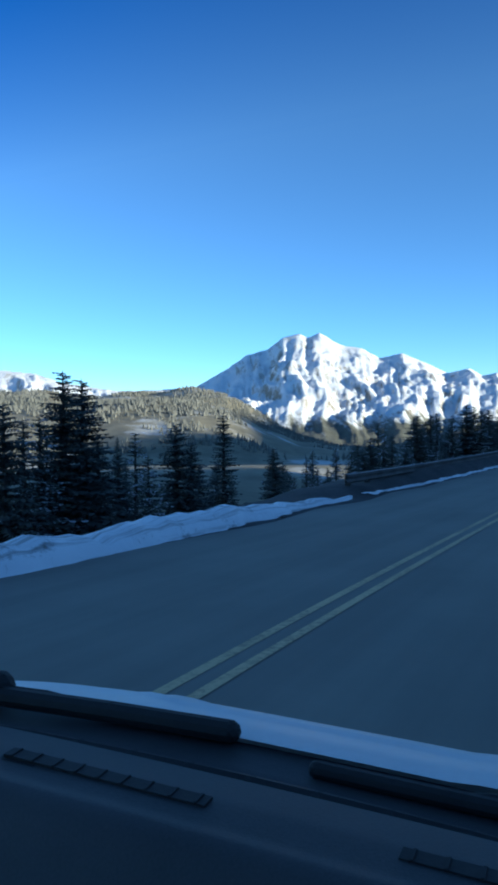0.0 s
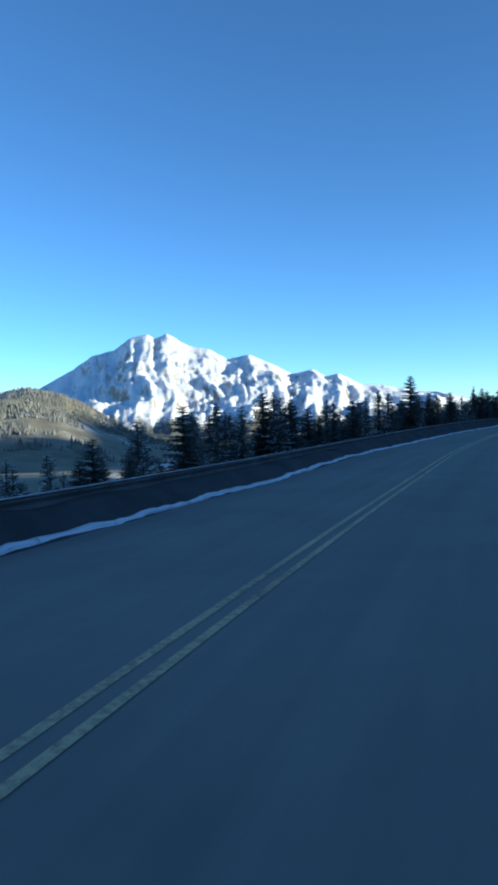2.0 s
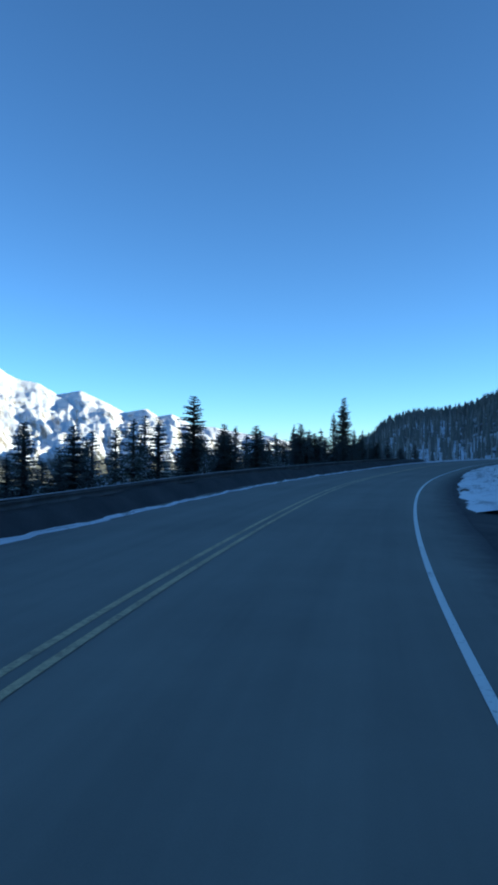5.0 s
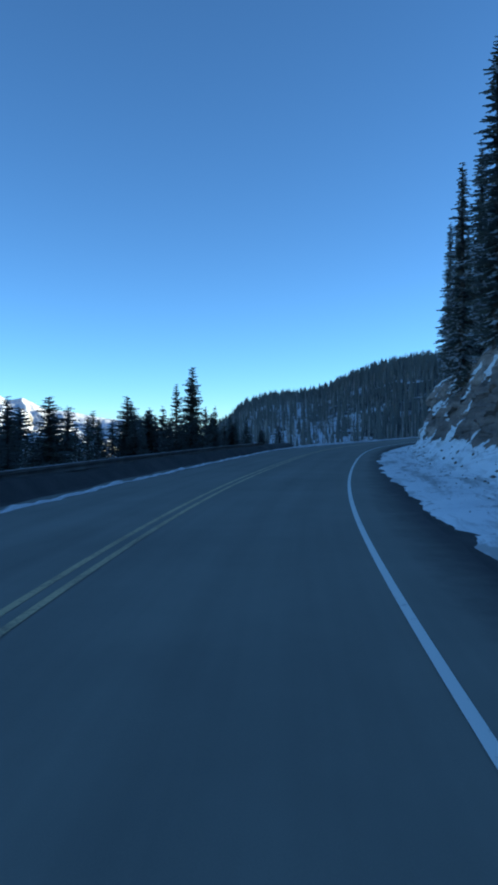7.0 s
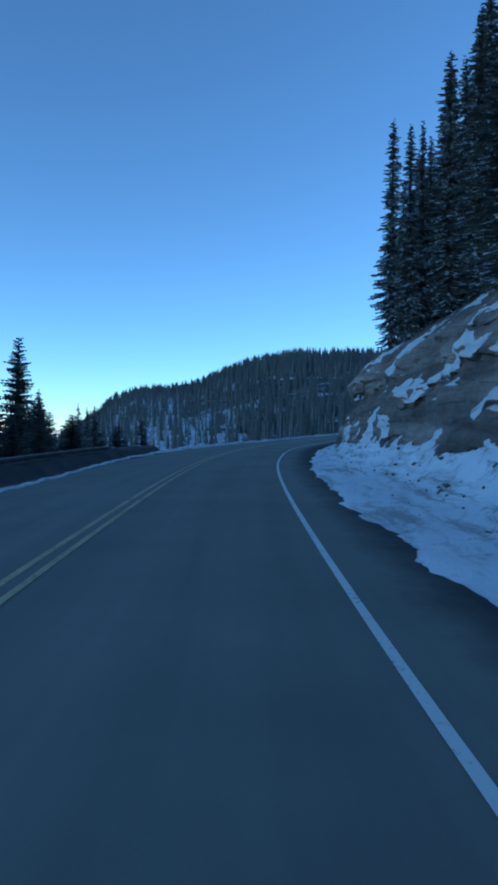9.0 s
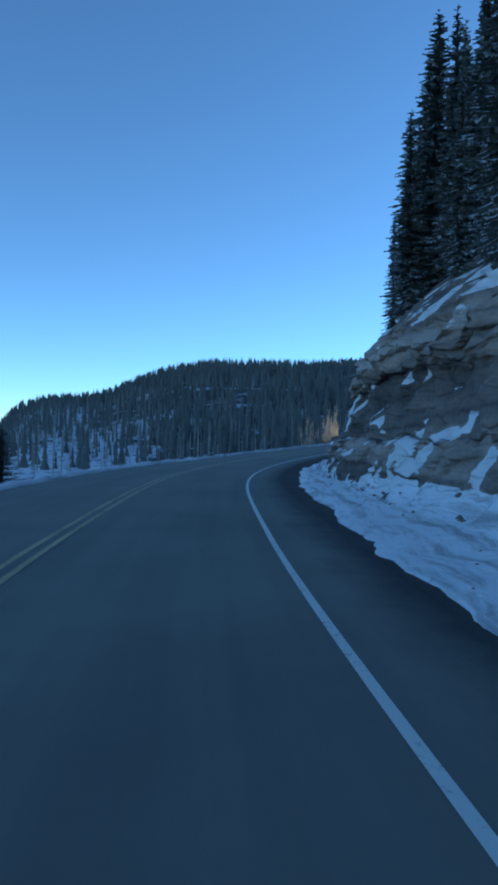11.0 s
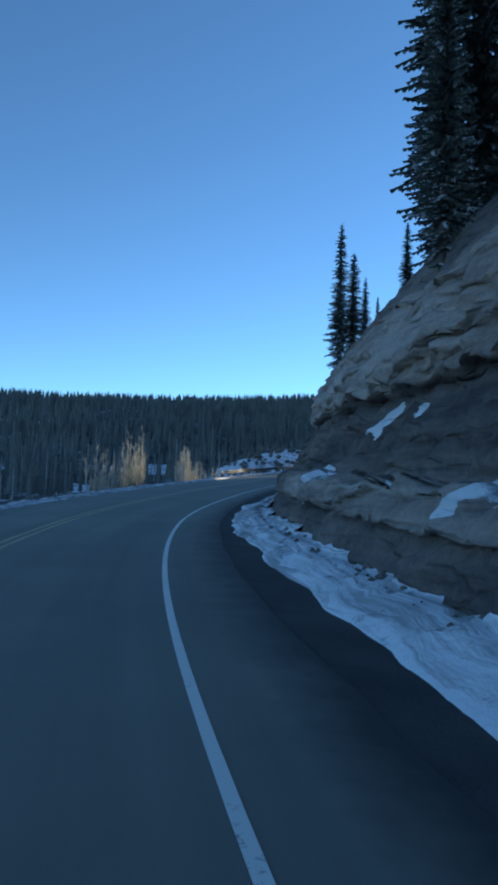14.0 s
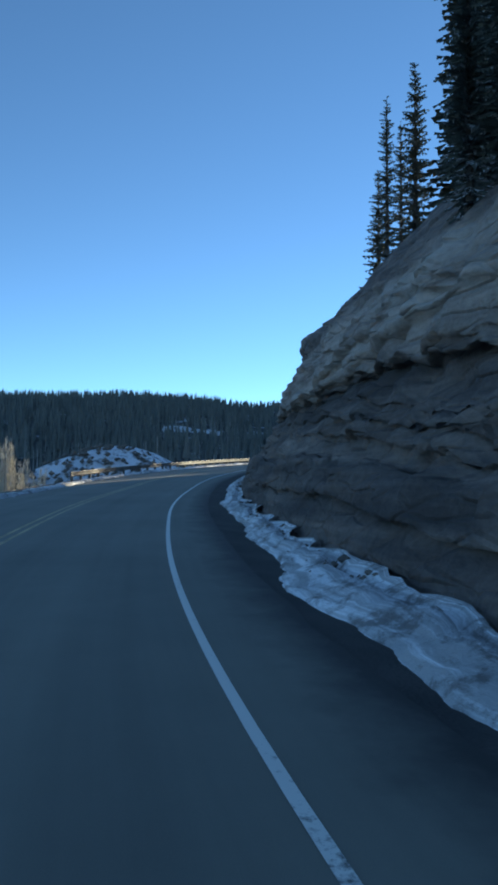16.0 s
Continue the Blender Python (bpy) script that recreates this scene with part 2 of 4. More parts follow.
def road_line():
    """The line the car follows, every metre: s, x, y, z and heading; straight before the first knot, a wide right-hand climb past the last."""
    k = [Vector(p) for p in ROAD_KNOTS]
    k = [k[0] * 2 - k[1] + Vector((1.2, -0.6, 0))] + k + [Vector((175.91, 130.94, 1.2)), Vector((196.5, 129.4, 2.8))]
    pts = []
    for i in range(1, len(k) - 2):
        for j in range(60):
            t = j / 60
            p0, p1, p2, p3 = k[i - 1:i + 3]
            pts.append(p1 + 0.5 * t * (p2 - p0 + t * (2 * p0 - 5 * p1 + 4 * p2 - p3 + t * (3 * (p1 - p2) + p3 - p0))))
    pts = np.array(pts)
    d = np.concatenate([[0], np.cumsum(np.linalg.norm(np.diff(pts[:, :2], axis=0), axis=1))])
    s = np.arange(0, d[-1], 1.0)
    line = np.stack([np.interp(s, d, pts[:, i]) for i in range(3)], 1)
    back = (line[0] - line[4]) / 4
    head = np.array([line[0] + back * i for i in range(90, 0, -1)])
    heading = math.atan2(*(line[-1] - line[-3])[:2])
    tail, p = [], line[-1].copy()
    for i in range(170):
        heading += 1 / 115
        p = p + np.array([math.sin(heading), math.cos(heading), 0.068 if i < 60 else 0.068 - min(i - 60, 60) * 0.0012])
        tail.append(p)
    line = np.concatenate([head, line, tail])
    g = np.gradient(line[:, :2], axis=0)
    return np.arange(len(line)) - 90.0, line, np.arctan2(g[:, 0], g[:, 1])


RS, RL, RH = road_line()
RH = np.convolve(np.pad(RH, 6, "edge"), np.ones(13) / 13, "valid")


def at(s, lat, up=0.0):
    """The point s metres along the road and lat metres to the left of the driven line."""
    x, y, z = (np.interp(s, RS, RL[:, i]) for i in range(3))
    h = np.interp(s, RS, RH)
    return np.stack([x - lat * np.cos(h), y + lat * np.sin(h), z + up], -1)


def along(xy):
    """s, lat and road height of places on the plan."""
    out = []
    for c in np.array_split(xy, max(1, len(xy) // 4000)):
        i = ((c[:, None, :] - RL[None, :, :2]) ** 2).sum(2).argmin(1)
        h, d = RH[i], c - RL[i, :2]
        out.append(np.stack([RS[i] + d[:, 0] * np.sin(h) + d[:, 1] * np.cos(h), -d[:, 0] * np.cos(h) + d[:, 1] * np.sin(h), RL[i, 2]], 1))
    return np.concatenate(out)


def step(a, b, x):
    t = np.clip((x - a) / (b - a), 0, 1)
    return t * t * (3 - 2 * t)


HUB = (60.0, 75.0)
SKYLINE_AZ = [20, 34, 37.4, 38.8, 40.5, 43.5, 45, 47.5, 50, 52.8, 56, 60, 65, 72, 79, 84, 88, 93, 100, 106, 111.5, 114.5, 122, 140]
# Az 100-122 is unseen: raised to block sun, then lowered to admit it.
SKYLINE_EL = [-2.7, -1.8, 0.6, 1.8, 2.35, 2.65, 2.95, 4.15, 5.0, 5.4, 5.4, 5.4, 5.7, 6.0, 6.3, 6.2, 5.8, 6.0, 7.6, 9.2, 9.0, 5.0, 4.2, 8.0]
PEAKS_AZ = [-40, -15.7, -13.2, -11.2, -7, -4.2, -0.9, 1.5, 3.1, 4.7, 5.9, 7.3, 7.9, 8.8, 10.5, 12.1, 13.5, 15.2, 17.3, 18.6, 20.2, 21.1, 22.2, 23.9, 25.6, 27.1, 28.2, 30, 33, 37, 45]
PEAKS_EL = [3.2, 3.15, 2.9, 2.2, 1.55, 1.58, 1.85, 3.2, 4.3, 4.7, 5.6, 5.9, 5.6, 5.98, 4.98, 4.7, 3.9, 4.24, 3.3, 2.63, 2.98, 2.4, 2.6, 1.7, 1.6, 1.3, 1.1, 0.9, 0.1, -0.5, -1.0]
RIDGE_AZ = [-40, -16, -12, -9.5, -7, -4, -1, 1.4, 3, 4.5, 7, 10, 14, 20, 40]
RIDGE_EL = [1.3, 1.16, 1.35, 1.1, 1.14, 1.3, 1.5, 1.0, 0.0, -1.4, -2.9, -3.5, -3.8, -4.0, -4.0]


def hill_crest(az):
    return 1150 + 90 * np.sin(np.radians(az * 5)) + 40 * np.sin(np.radians(az * 17))


def wide_land(x, y):
    dx, dy = x - HUB[0], y - HUB[1]
    r = np.hypot(dx, dy)
    az = np.degrees(np.arctan2(dx, dy))
    rc = hill_crest(az)
    low = -3.2 - 1.5 * step(40, 10, az)
    u = np.clip((r - 160) / (rc - 160), 0, 1.3)
    e = low + (np.interp(az, SKYLINE_AZ, SKYLINE_EL) - low) * np.where(u < 1, np.sin(np.minimum(u, 1) * np.pi / 2) ** 1.15, 1)
    hill = np.minimum(r, rc) * np.tan(np.radians(e)) - np.maximum(r - rc, 0) * 0.35
    # Unseen range, added only to block the sun from the forested hill.
    unseen_range_e = 11 * step(95.5, 99, az) * step(117, 114, az) * step(1900, 2600, r)
    hill = np.maximum(hill, r * np.tan(np.radians(unseen_range_e)) - np.maximum(r - 3300, 0) * 0.5 - 90 - 300 * (r < 1900))
    hill = np.where((az > 18) & (az < 175), hill, -220)
    az0 = np.degrees(np.arctan2(x, y))
    r0 = np.hypot(x, y)
    rr = 1300.0 + 90 * np.sin(np.radians(az0 * 23)) + 40 * np.sin(np.radians(az0 * 61))
    ridge = -36 + (rr * np.tan(np.radians(np.interp(az0, RIDGE_AZ, RIDGE_EL))) + 36) * np.clip((np.minimum(r0, rr) - 380) / (rr - 380), 0, 1) ** 0.9 - np.maximum(r0 - rr, 0) * 0.3
    pk = 4250 + 120 * np.sin(np.radians(az0 * 13))
    w = np.clip((r0 - 2350) / (pk - 2350), 0, 1)
    e3 = -4.5 + (np.interp(az0, PEAKS_AZ, PEAKS_EL) + 4.5) * w ** 0.85
    top = np.minimum(r0, pk) * np.tan(np.radians(e3)) - np.maximum(r0 - pk, 0) * 0.7
    ridge = np.where(np.abs(az0) < 60, ridge, -220)
    top = np.where(np.abs(az0 - 5) < 60, top, -300)
    return np.maximum(np.maximum(hill, ridge), np.maximum(top, -220)), np.where(top > np.maximum(hill, ridge), w * (1 - w ** 4), 0)


def bank_rise(s):
    return step(80, 104, s) * step(288, 250, s)


def near_land(s, lat, z):
    left = -0.5 - np.clip(lat - 9, 0, 24) * 0.62 - np.clip(lat - 33, 0, 120) * 0.3
    k = bank_rise(s)
    d = np.maximum(-lat, 0)
    cut = 1.0 + np.interp(d, [0, 4.5, 6.2, 9.5, 14, 30, 60, 110, 220], [-2, -2, 0.5, 4.0, 7.5, 18, 34, 52, 60]) * k
    # Right-hand hill before the cut: unseen, raised so that the road lies in shade.
    open_side = -0.6 + np.clip(d - 16, 0, 110) * 0.45 * (1 - k) * step(250, 200, s)
    right = np.where(k > 0, cut * k + open_side * (1 - k), open_side)
    return z + np.where(lat > 0, left, np.where(d < 4.5, -0.9, right - 0.6))


def land(x, y):
    far, peak = wide_land(x, y)
    far = far + 24 * np.exp(-((x - 362) ** 2 + (y - 163) ** 2) / (2 * 24 ** 2)) + 9 * np.exp(-((x - 322) ** 2 + (y - 180) ** 2) / (2 * 30 ** 2)) + 13 * np.exp(-((x - 280) ** 2 + (y - 185) ** 2) / (2 * 26 ** 2))
    q = along(np.stack([x, y], 1))
    near = near_land(q[:, 0], q[:, 1], q[:, 2])
    w = np.where(q[:, 1] > 0, step(30, 150, q[:, 1]), step(150, 420, -q[:, 1]))
    return near * (1 - w) + far * w, peak * w


def mesh_object(name, verts, faces, mat, parent=None, smooth=False):
    me = bpy.data.meshes.new(name)
    me.from_pydata([tuple(map(float, v)) for v in verts], [], faces)
    me.materials.append(mat)
    if smooth:
        me.polygons.foreach_set("use_smooth", [True] * len(me.polygons))
    me.update()
    ob = new(name, me)
    if parent:
        ob.parent = parent
    return ob


def grid_faces(n, m, wrap=False):
    f = []
    for i in range(n - 1):
        for j in range(m - 1):
            f.append((i * m + j, i * m + j + 1, (i + 1) * m + j + 1, (i + 1) * m + j))
        if wrap:
            f.append((i * m + m - 1, i * m, (i + 1) * m, (i + 1) * m + m - 1))
    return f


def part(name, bm, mat, parent, label=""):
    me = bpy.data.meshes.new(name)
    bm.to_mesh(me)
    bm.free()
    me.materials.append(mat)
    ob = new(name, me)
    ob.parent = parent
    return tagged(ob, label)


def clearing(x, y):
    """Over 0.2 where the woods on the hill open on snow."""
    k = min(1.0, max(0.0, ((x - 262) * 100 - (y - 178) * 10) / 10100))
    d = 1.8 * math.hypot(x - 262 - 100 * k, y - 178 + 10 * k)
    r, az = math.hypot(x - HUB[0], y - HUB[1]), math.degrees(math.atan2(x - HUB[0], y - HUB[1]))
    open_slope = noise.noise(Vector((x / 75, y / 75, 0.5))) + 0.25 * noise.noise(Vector((x / 20, y / 20, 2.5)))
    open_slope += 0.5 * float(step(60, 50, az)) * float(step(620, 480, r)) + 0.75 * float(step(51, 46, az)) * float(step(420, 520, r)) * float(step(1010, 860, r)) + 0.12 * float(step(460, 300, r)) - 0.12 * float(step(480, 640, r)) - 0.7 * float(step(820, 960, r))
    return max(open_slope, 0.6 - d / 130)


def build_ground():
    az = np.radians(np.concatenate([np.arange(-26, 40, 0.15), np.arange(40, 140, 0.35), np.arange(140, 334, 4.0)]))
    rad = np.concatenate([[2.0], np.geomspace(6, 2300, 120), np.linspace(2340, 4700, 110)])
    A, R = np.meshgrid(az, rad)
    x, y = (HUB[0] + R * np.sin(A)).ravel(), (HUB[1] + R * np.cos(A)).ravel()
    z, peak = land(x, y)
    r = R.ravel()
    for i in np.nonzero(r > 120)[0]:
        p = Vector((x[i], y[i], 0))
        if peak[i] > 0:
            a0, r0 = math.atan2(x[i], y[i]), math.hypot(x[i], y[i])
            warp = 0.12 * noise.noise(p / 500)
            rib = noise.ridged_multi_fractal(Vector((a0 * 9 + warp * 4, r0 / 1100, 3.1)), 0.95, 2.15, 7, 1.0, 2.0)
            gully = [1 - 2.4 * abs(noise.noise(Vector((a0 * q + (r0 - 4250) / 900 + warp * 7, r0 / 1300, 8.1 + q)))) for q in (34, 78, 170)]
            crag = noise.ridged_multi_fractal(p / 190, 0.8, 2.1, 6, 1.0, 2.0)
            z[i] += min(1.0, peak[i] * 1.6) * (rib * 70 + gully[0] * 18 + gully[1] * 14 + gully[2] * 8 + crag * 20 - 108 + 8 * noise.fractal(p / 50, 0.7, 2.0, 4))
        elif r[i] < 2500:
            z[i] += min(1, (r[i] - 120) / 250) * 9 * noise.fractal(p / 180, 0.9, 2.0, 4)
            if x[i] < 0.5 * y[i] and r[i] > 350:
                z[i] += min(1, (r[i] - 350) / 500) * step(1330, 900, r[i]) * (26 * noise.fractal(p / 420, 0.9, 2.0, 4) + 16 * (1 - 2 * abs(noise.noise(p / 260))))
    n = len(az)
    ob = mesh_object("ground", np.stack([x, y, z], 1), grid_faces(len(rad), n, True), LITTER, smooth=True)
    for m in (WOODED, SHADY, ALPINE):
        ob.data.materials.append(m)
    slot = []
    side = along(np.stack([x, y], 1))[:, 1]
    for f in ob.data.polygons:
        i = f.vertices[0]
        a = math.degrees(math.atan2(x[i] - HUB[0], y[i] - HUB[1]))
        if peak[i] > 0.01:
            k = 3
        elif abs(side[i]) < 70 + 35 * noise.noise(Vector((x[i] / 30, y[i] / 30, 1.0))) and r[i] < 420:
            k = 0
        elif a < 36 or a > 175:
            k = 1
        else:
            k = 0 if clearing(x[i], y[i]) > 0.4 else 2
        slot.append(k)
    ob.data.polygons.foreach_set("material_index", slot)
    tagged(ob, "snowy wooded valley, forested hill and sunlit snow mountain", "ground", kind="structure")


build_ground()


# ---- road ----
YELLOW_LAT, WHITE_LAT = 2.478, -1.122


def ribbon(name, s0, s1, lats, ups, mat, ds=1.0, label="", category="", kind="structure", wobble=None, smooth=True):
    s = np.arange(s0, s1, ds)
    rows = []
    for i, v in enumerate(s):
        la, up = np.array(lats, float), np.array(ups, float)
        if wobble:
            la, up = wobble(v, la, up)
        rows.append(at(np.full(len(la), v), la, up))
    v = np.concatenate(rows)
    ob = mesh_object(name, v, [tuple(reversed(f)) for f in grid_faces(len(s), len(lats))], mat, smooth=smooth)
    uv = ob.data.uv_layers.new(name="UVMap")
    ids = [i for f in ob.data.polygons for i in f.vertices]
    uv.data.foreach_set("uv", [c for i in ids for c in (lats[i % len(lats)], s[i // len(lats)])])
    return tagged(ob, label, category, kind=kind)


def n1(v, seed, sc=1.0):
    return noise.noise(Vector((v * sc, seed * 7.3, seed)))


def crown(lat):
    return -0.035 * max(0.0, lat - YELLOW_LAT)


def pave_edges(v, la, up):
    la[0] += 0.10 * n1(v, 3, 0.7)
    la[-1] += 0.35 * n1(v, 4, 0.3)
    return la, up


ribbon("road", -90, 405, [-2.45, -1.0, YELLOW_LAT, 4.5, 7.2], [-0.004, 0.0, 0.0, crown(4.5), crown(7.2)], ASPHALT, 1.0,
       "worn grey asphalt two-lane mountain road with painted lines", "road", wobble=pave_edges)
for lat in (YELLOW_LAT + 0.13, YELLOW_LAT - 0.13):
    ribbon("centre_line", -90, 395, [lat - 0.05, lat + 0.05], [0.006 + crown(lat), 0.006 + crown(lat)], YELLOW, 1.0, "faded yellow no-passing line painted on asphalt", "road marking")
ribbon("edge_line", -90, 395, [WHITE_LAT - 0.048, WHITE_LAT + 0.048], [0.006, 0.006], WHITE, 1.0, "white edge line painted on asphalt", "road marking")


def verge_wobble(v, la, up):
    la[0] -= 0.35 * n1(v, 8, 0.45) + 0.2 * n1(v, 9, 1.6)
    return la, up


ribbon("gravel_verge", -90, 405, [-3.9, -3.0, -2.3], [-0.12, -0.05, -0.012], GRAVEL, 0.5, "dark wet gravel shoulder beside the asphalt", "verge", wobble=verge_wobble)
ribbon("gravel_verge", -90, 17, [6.6, 7.5, 8.3, 9.2, 10.5, 13.5], [-0.2, -0.2, -0.2, -0.25, -0.7, -3.0], GRAVEL, 1.0, "dirt edge of the road above the slope", "verge")
ribbon("gravel_verge", 16, 150, [6.6, 7.6, 8.0, 8.5, 9.2, 10.5, 13.5], [-0.2, -0.16, 0.2, 0.32, 0.28, 0.1, -2.6], GRAVEL, 0.7, "dark dirt berm along the outer edge of the road", "verge",
       wobble=lambda v, la, up: (la, up + (0.14 * n1(v, 61, 0.4) + 0.06 * n1(v, 62, 1.7) - 0.42 * step(32, 17, v)) * np.array([0, 0, 0.8, 1, 1, 1, 0])))
ribbon("gravel_verge", 149, 405, [6.6, 7.5, 8.3, 9.2, 10.5, 13.5], [-0.2, -0.2, -0.2, -0.25, -0.7, -2.8], GRAVEL, 1.0, "dirt edge of the road on the outside of the bend", "verge")
DITCH_S = [70, 100, 107, 118, 130, 145, 155, 163, 175, 180, 185, 193, 197, 203, 300]
DITCH_OUT = [2.6, 2.5, 2.05, 2.1, 2.35, 2.95, 3.3, 3.2, 3.4, 3.3, 2.9, 2.8, 2.75, 3.1, 3.1]
DITCH_IN = [5.4, 5.4, 5.4, 5.3, 5.1, 4.8, 4.7, 4.65, 4.55, 4.5, 4.3, 3.95, 3.85, 3.85, 3.8]
DITCH_UP = [0.3, 0.87, 1.0, 1.05, 0.9, 0.6, 0.45, 0.4, 0.3, 0.25, 0.25, 0.2, 0.2, 0.2, 0.2]


def ditch_snow(v, la, up):
    edge = 0.30 * n1(v, 11, 0.33) + 0.12 * n1(v, 12, 1.1)
    out, inn, top = (np.interp(v, DITCH_S, d) for d in (DITCH_OUT, DITCH_IN, DITCH_UP))
    tear = 0.5 * n1(v, 15, 0.9) + 0.16 * n1(v, 16, 2.7)
    f = np.array([0, 0.12, 0.3, 0.5, 0.7, 0.86, 1.0, 1.12])
    la = -(out + f * (inn - out)) + edge * (1 - f) - tear * f * 0.6
    up = np.array([-0.09, 0.02, 0.06, 0.12, 0.22, 0.45, 1.0, 1.35]) * np.array([1, 1, 1, 1, 1, top, top, top]) + tear * np.array([0, 0, 0, 0, 0, 0.1, 0.5, 0.8]) * top
    for i in range(1, 7):
        up[i] += 0.09 * n1(v, 13 + i, 0.6) + 0.07 * n1(v, 23 + i, 2.3)
        la[i] += 0.16 * n1(v, 43 + i, 1.9)
    return la, up


ribbon("ditch_snow", 76, 300, [-2.62, -2.85, -3.1, -3.4, -4.0, -4.4, -4.7, -5.6], [0] * 8, SNOW, 0.25,
       "crusted shaded snow filling the ditch below the rock", "snow", wobble=ditch_snow)


def bank_snow(v, la, up):
    big = step(24, 12, v)
    far = step(140, 160, v)
    e = 0.22 * n1(v, 31, 0.5) + 0.14 * n1(v, 32, 2.0)
    width = 0.28 + 1.0 * big + 0.5 * far
    mid = np.interp(v, [-90, 10, 22, 32, 45, 58, 70, 86, 100, 125, 140, 160, 182, 220], [7.0, 7.1, 7.6, 7.2, 7.0, 7.3, 6.8, 6.3, 6.3, 6.5, 7.2, 7.2, 6.2, 6.8])
    la = mid + 0.1 + (la - 6.5) / 2.3 * width + e
    h = (0.10 + 0.26 * big + 0.1 * far) * (1 + 0.6 * n1(v, 33, 0.8) + 0.4 * n1(v, 34, 2.4))
    return la, -0.19 + up * max(h, 0.03)


ribbon("snow_bank", -90, 360, [6.5, 6.75, 7.2, 7.8, 8.4, 8.8], [-0.2, 0.55, 0.95, 1.0, 0.7, -0.6], SNOW, 0.35,
       "ploughed snow bank along the outer edge of the road", "snow", wobble=bank_snow)


# ---- guardrail ----
def guardrail(s0, s1, lat):
    root = tagged(new("guardrail"), "weathered steel guardrail on timber posts above the drop", "guardrail")
    prof = [(0.0, 0.0), (0.03, 0.03), (0.075, 0.045), (0.045, 0.1), (0.0, 0.155), (0.045, 0.21), (0.075, 0.265), (0.03, 0.28), (0.0, 0.31)]
    s = np.arange(s0, s1, 1.0)
    v = []
    for q in s:
        for d, u in prof:
            v.append(at(q, lat - d, 0.20 + u))
        for d, u in reversed(prof):
            v.append(at(q, lat - d + 0.012, 0.20 + u))
    m = 2 * len(prof)
    mesh_object("rail", v, grid_faces(len(s), m, True), STEEL, root, True)
    # Strip added along the top, pale in place of the light it catches.
    v = [at(q, lat + d, 0.512 + u) for q in s for d, u in ((-0.05, 0), (-0.05, 0.02), (0.05, 0.02), (0.05, 0))]
    tagged(mesh_object("top_edge", v, grid_faces(len(s), 4, True), EDGE, root), "pale worn upper edge of the rail")
    bm = bmesh.new()
    bmesh.ops.create_cube(bm, size=1)
    bmesh.ops.scale(bm, vec=(0.16, 0.2, 1.5), verts=bm.verts)
    bmesh.ops.bevel(bm, geom=bm.edges[:], offset=0.015, segments=1, affect="EDGES")
    me = bpy.data.meshes.new("post")
    bm.to_mesh(me)
    bm.free()
    me.materials.append(TIMBER)
    for q in np.arange(s0 + 0.5, s1 - 0.3, 1.9):
        p = at(q, lat + 0.12, -0.22)
        o = new("post", me)
        o.parent = root
        o.matrix_basis = pose(*p, 0, 0, -math.degrees(np.interp(q, RS, RH)))


guardrail(23, 140, 8.4)
guardrail(236, 350, 8.0)


# ---- rock cut ----
# From the toe up: steps away from the road, height above it, and how pale the bed is; the sheer end, and the earthy slope before it.
CLIFF = [(0.0, -0.5, 0.25), (0.12, 0.45, 0.2), (0.34, 0.95, 0.25), (0.10, 1.02, 0.8), (0.15, 1.62, 0.85), (0.55, 1.75, 0.3), (0.8, 2.7, 0.15), (1.2, 3.8, 0.05),
         (0.72, 3.95, 0.9), (0.74, 4.7, 1.0), (1.0, 5.35, 0.9), (1.65, 6.3, 0.6), (2.6, 7.25, 0.3), (4.2, 8.7, 0.2), (6.5, 10.4, 0.2), (10.5, 12.6, 0.2)]
SLOPE = [(0.0, -0.5, 0.4), (0.1, 0.3, 0.4), (0.25, 0.8, 0.4), (0.35, 1.1, 0.4), (0.55, 1.6, 0.45), (0.7, 2.0, 0.4), (0.95, 2.7, 0.45), (1.15, 3.3, 0.5),
         (1.3, 3.6, 0.55), (1.5, 4.2, 0.7), (1.8, 4.8, 0.7), (2.4, 5.5, 0.6), (3.5, 6.4, 0.5), (5.5, 7.6, 0.4), (7.5, 8.6, 0.4), (10.5, 10.2, 0.4)]
RISE_T = np.array([0, 0.09, 0.15, 0.17, 0.24, 0.29, 0.39, 0.51, 0.55, 0.63, 0.70, 0.77, 0.83, 0.89, 0.94, 1.0])
CLIFF_A, SLOPE_A = np.array(CLIFF), np.array(SLOPE)


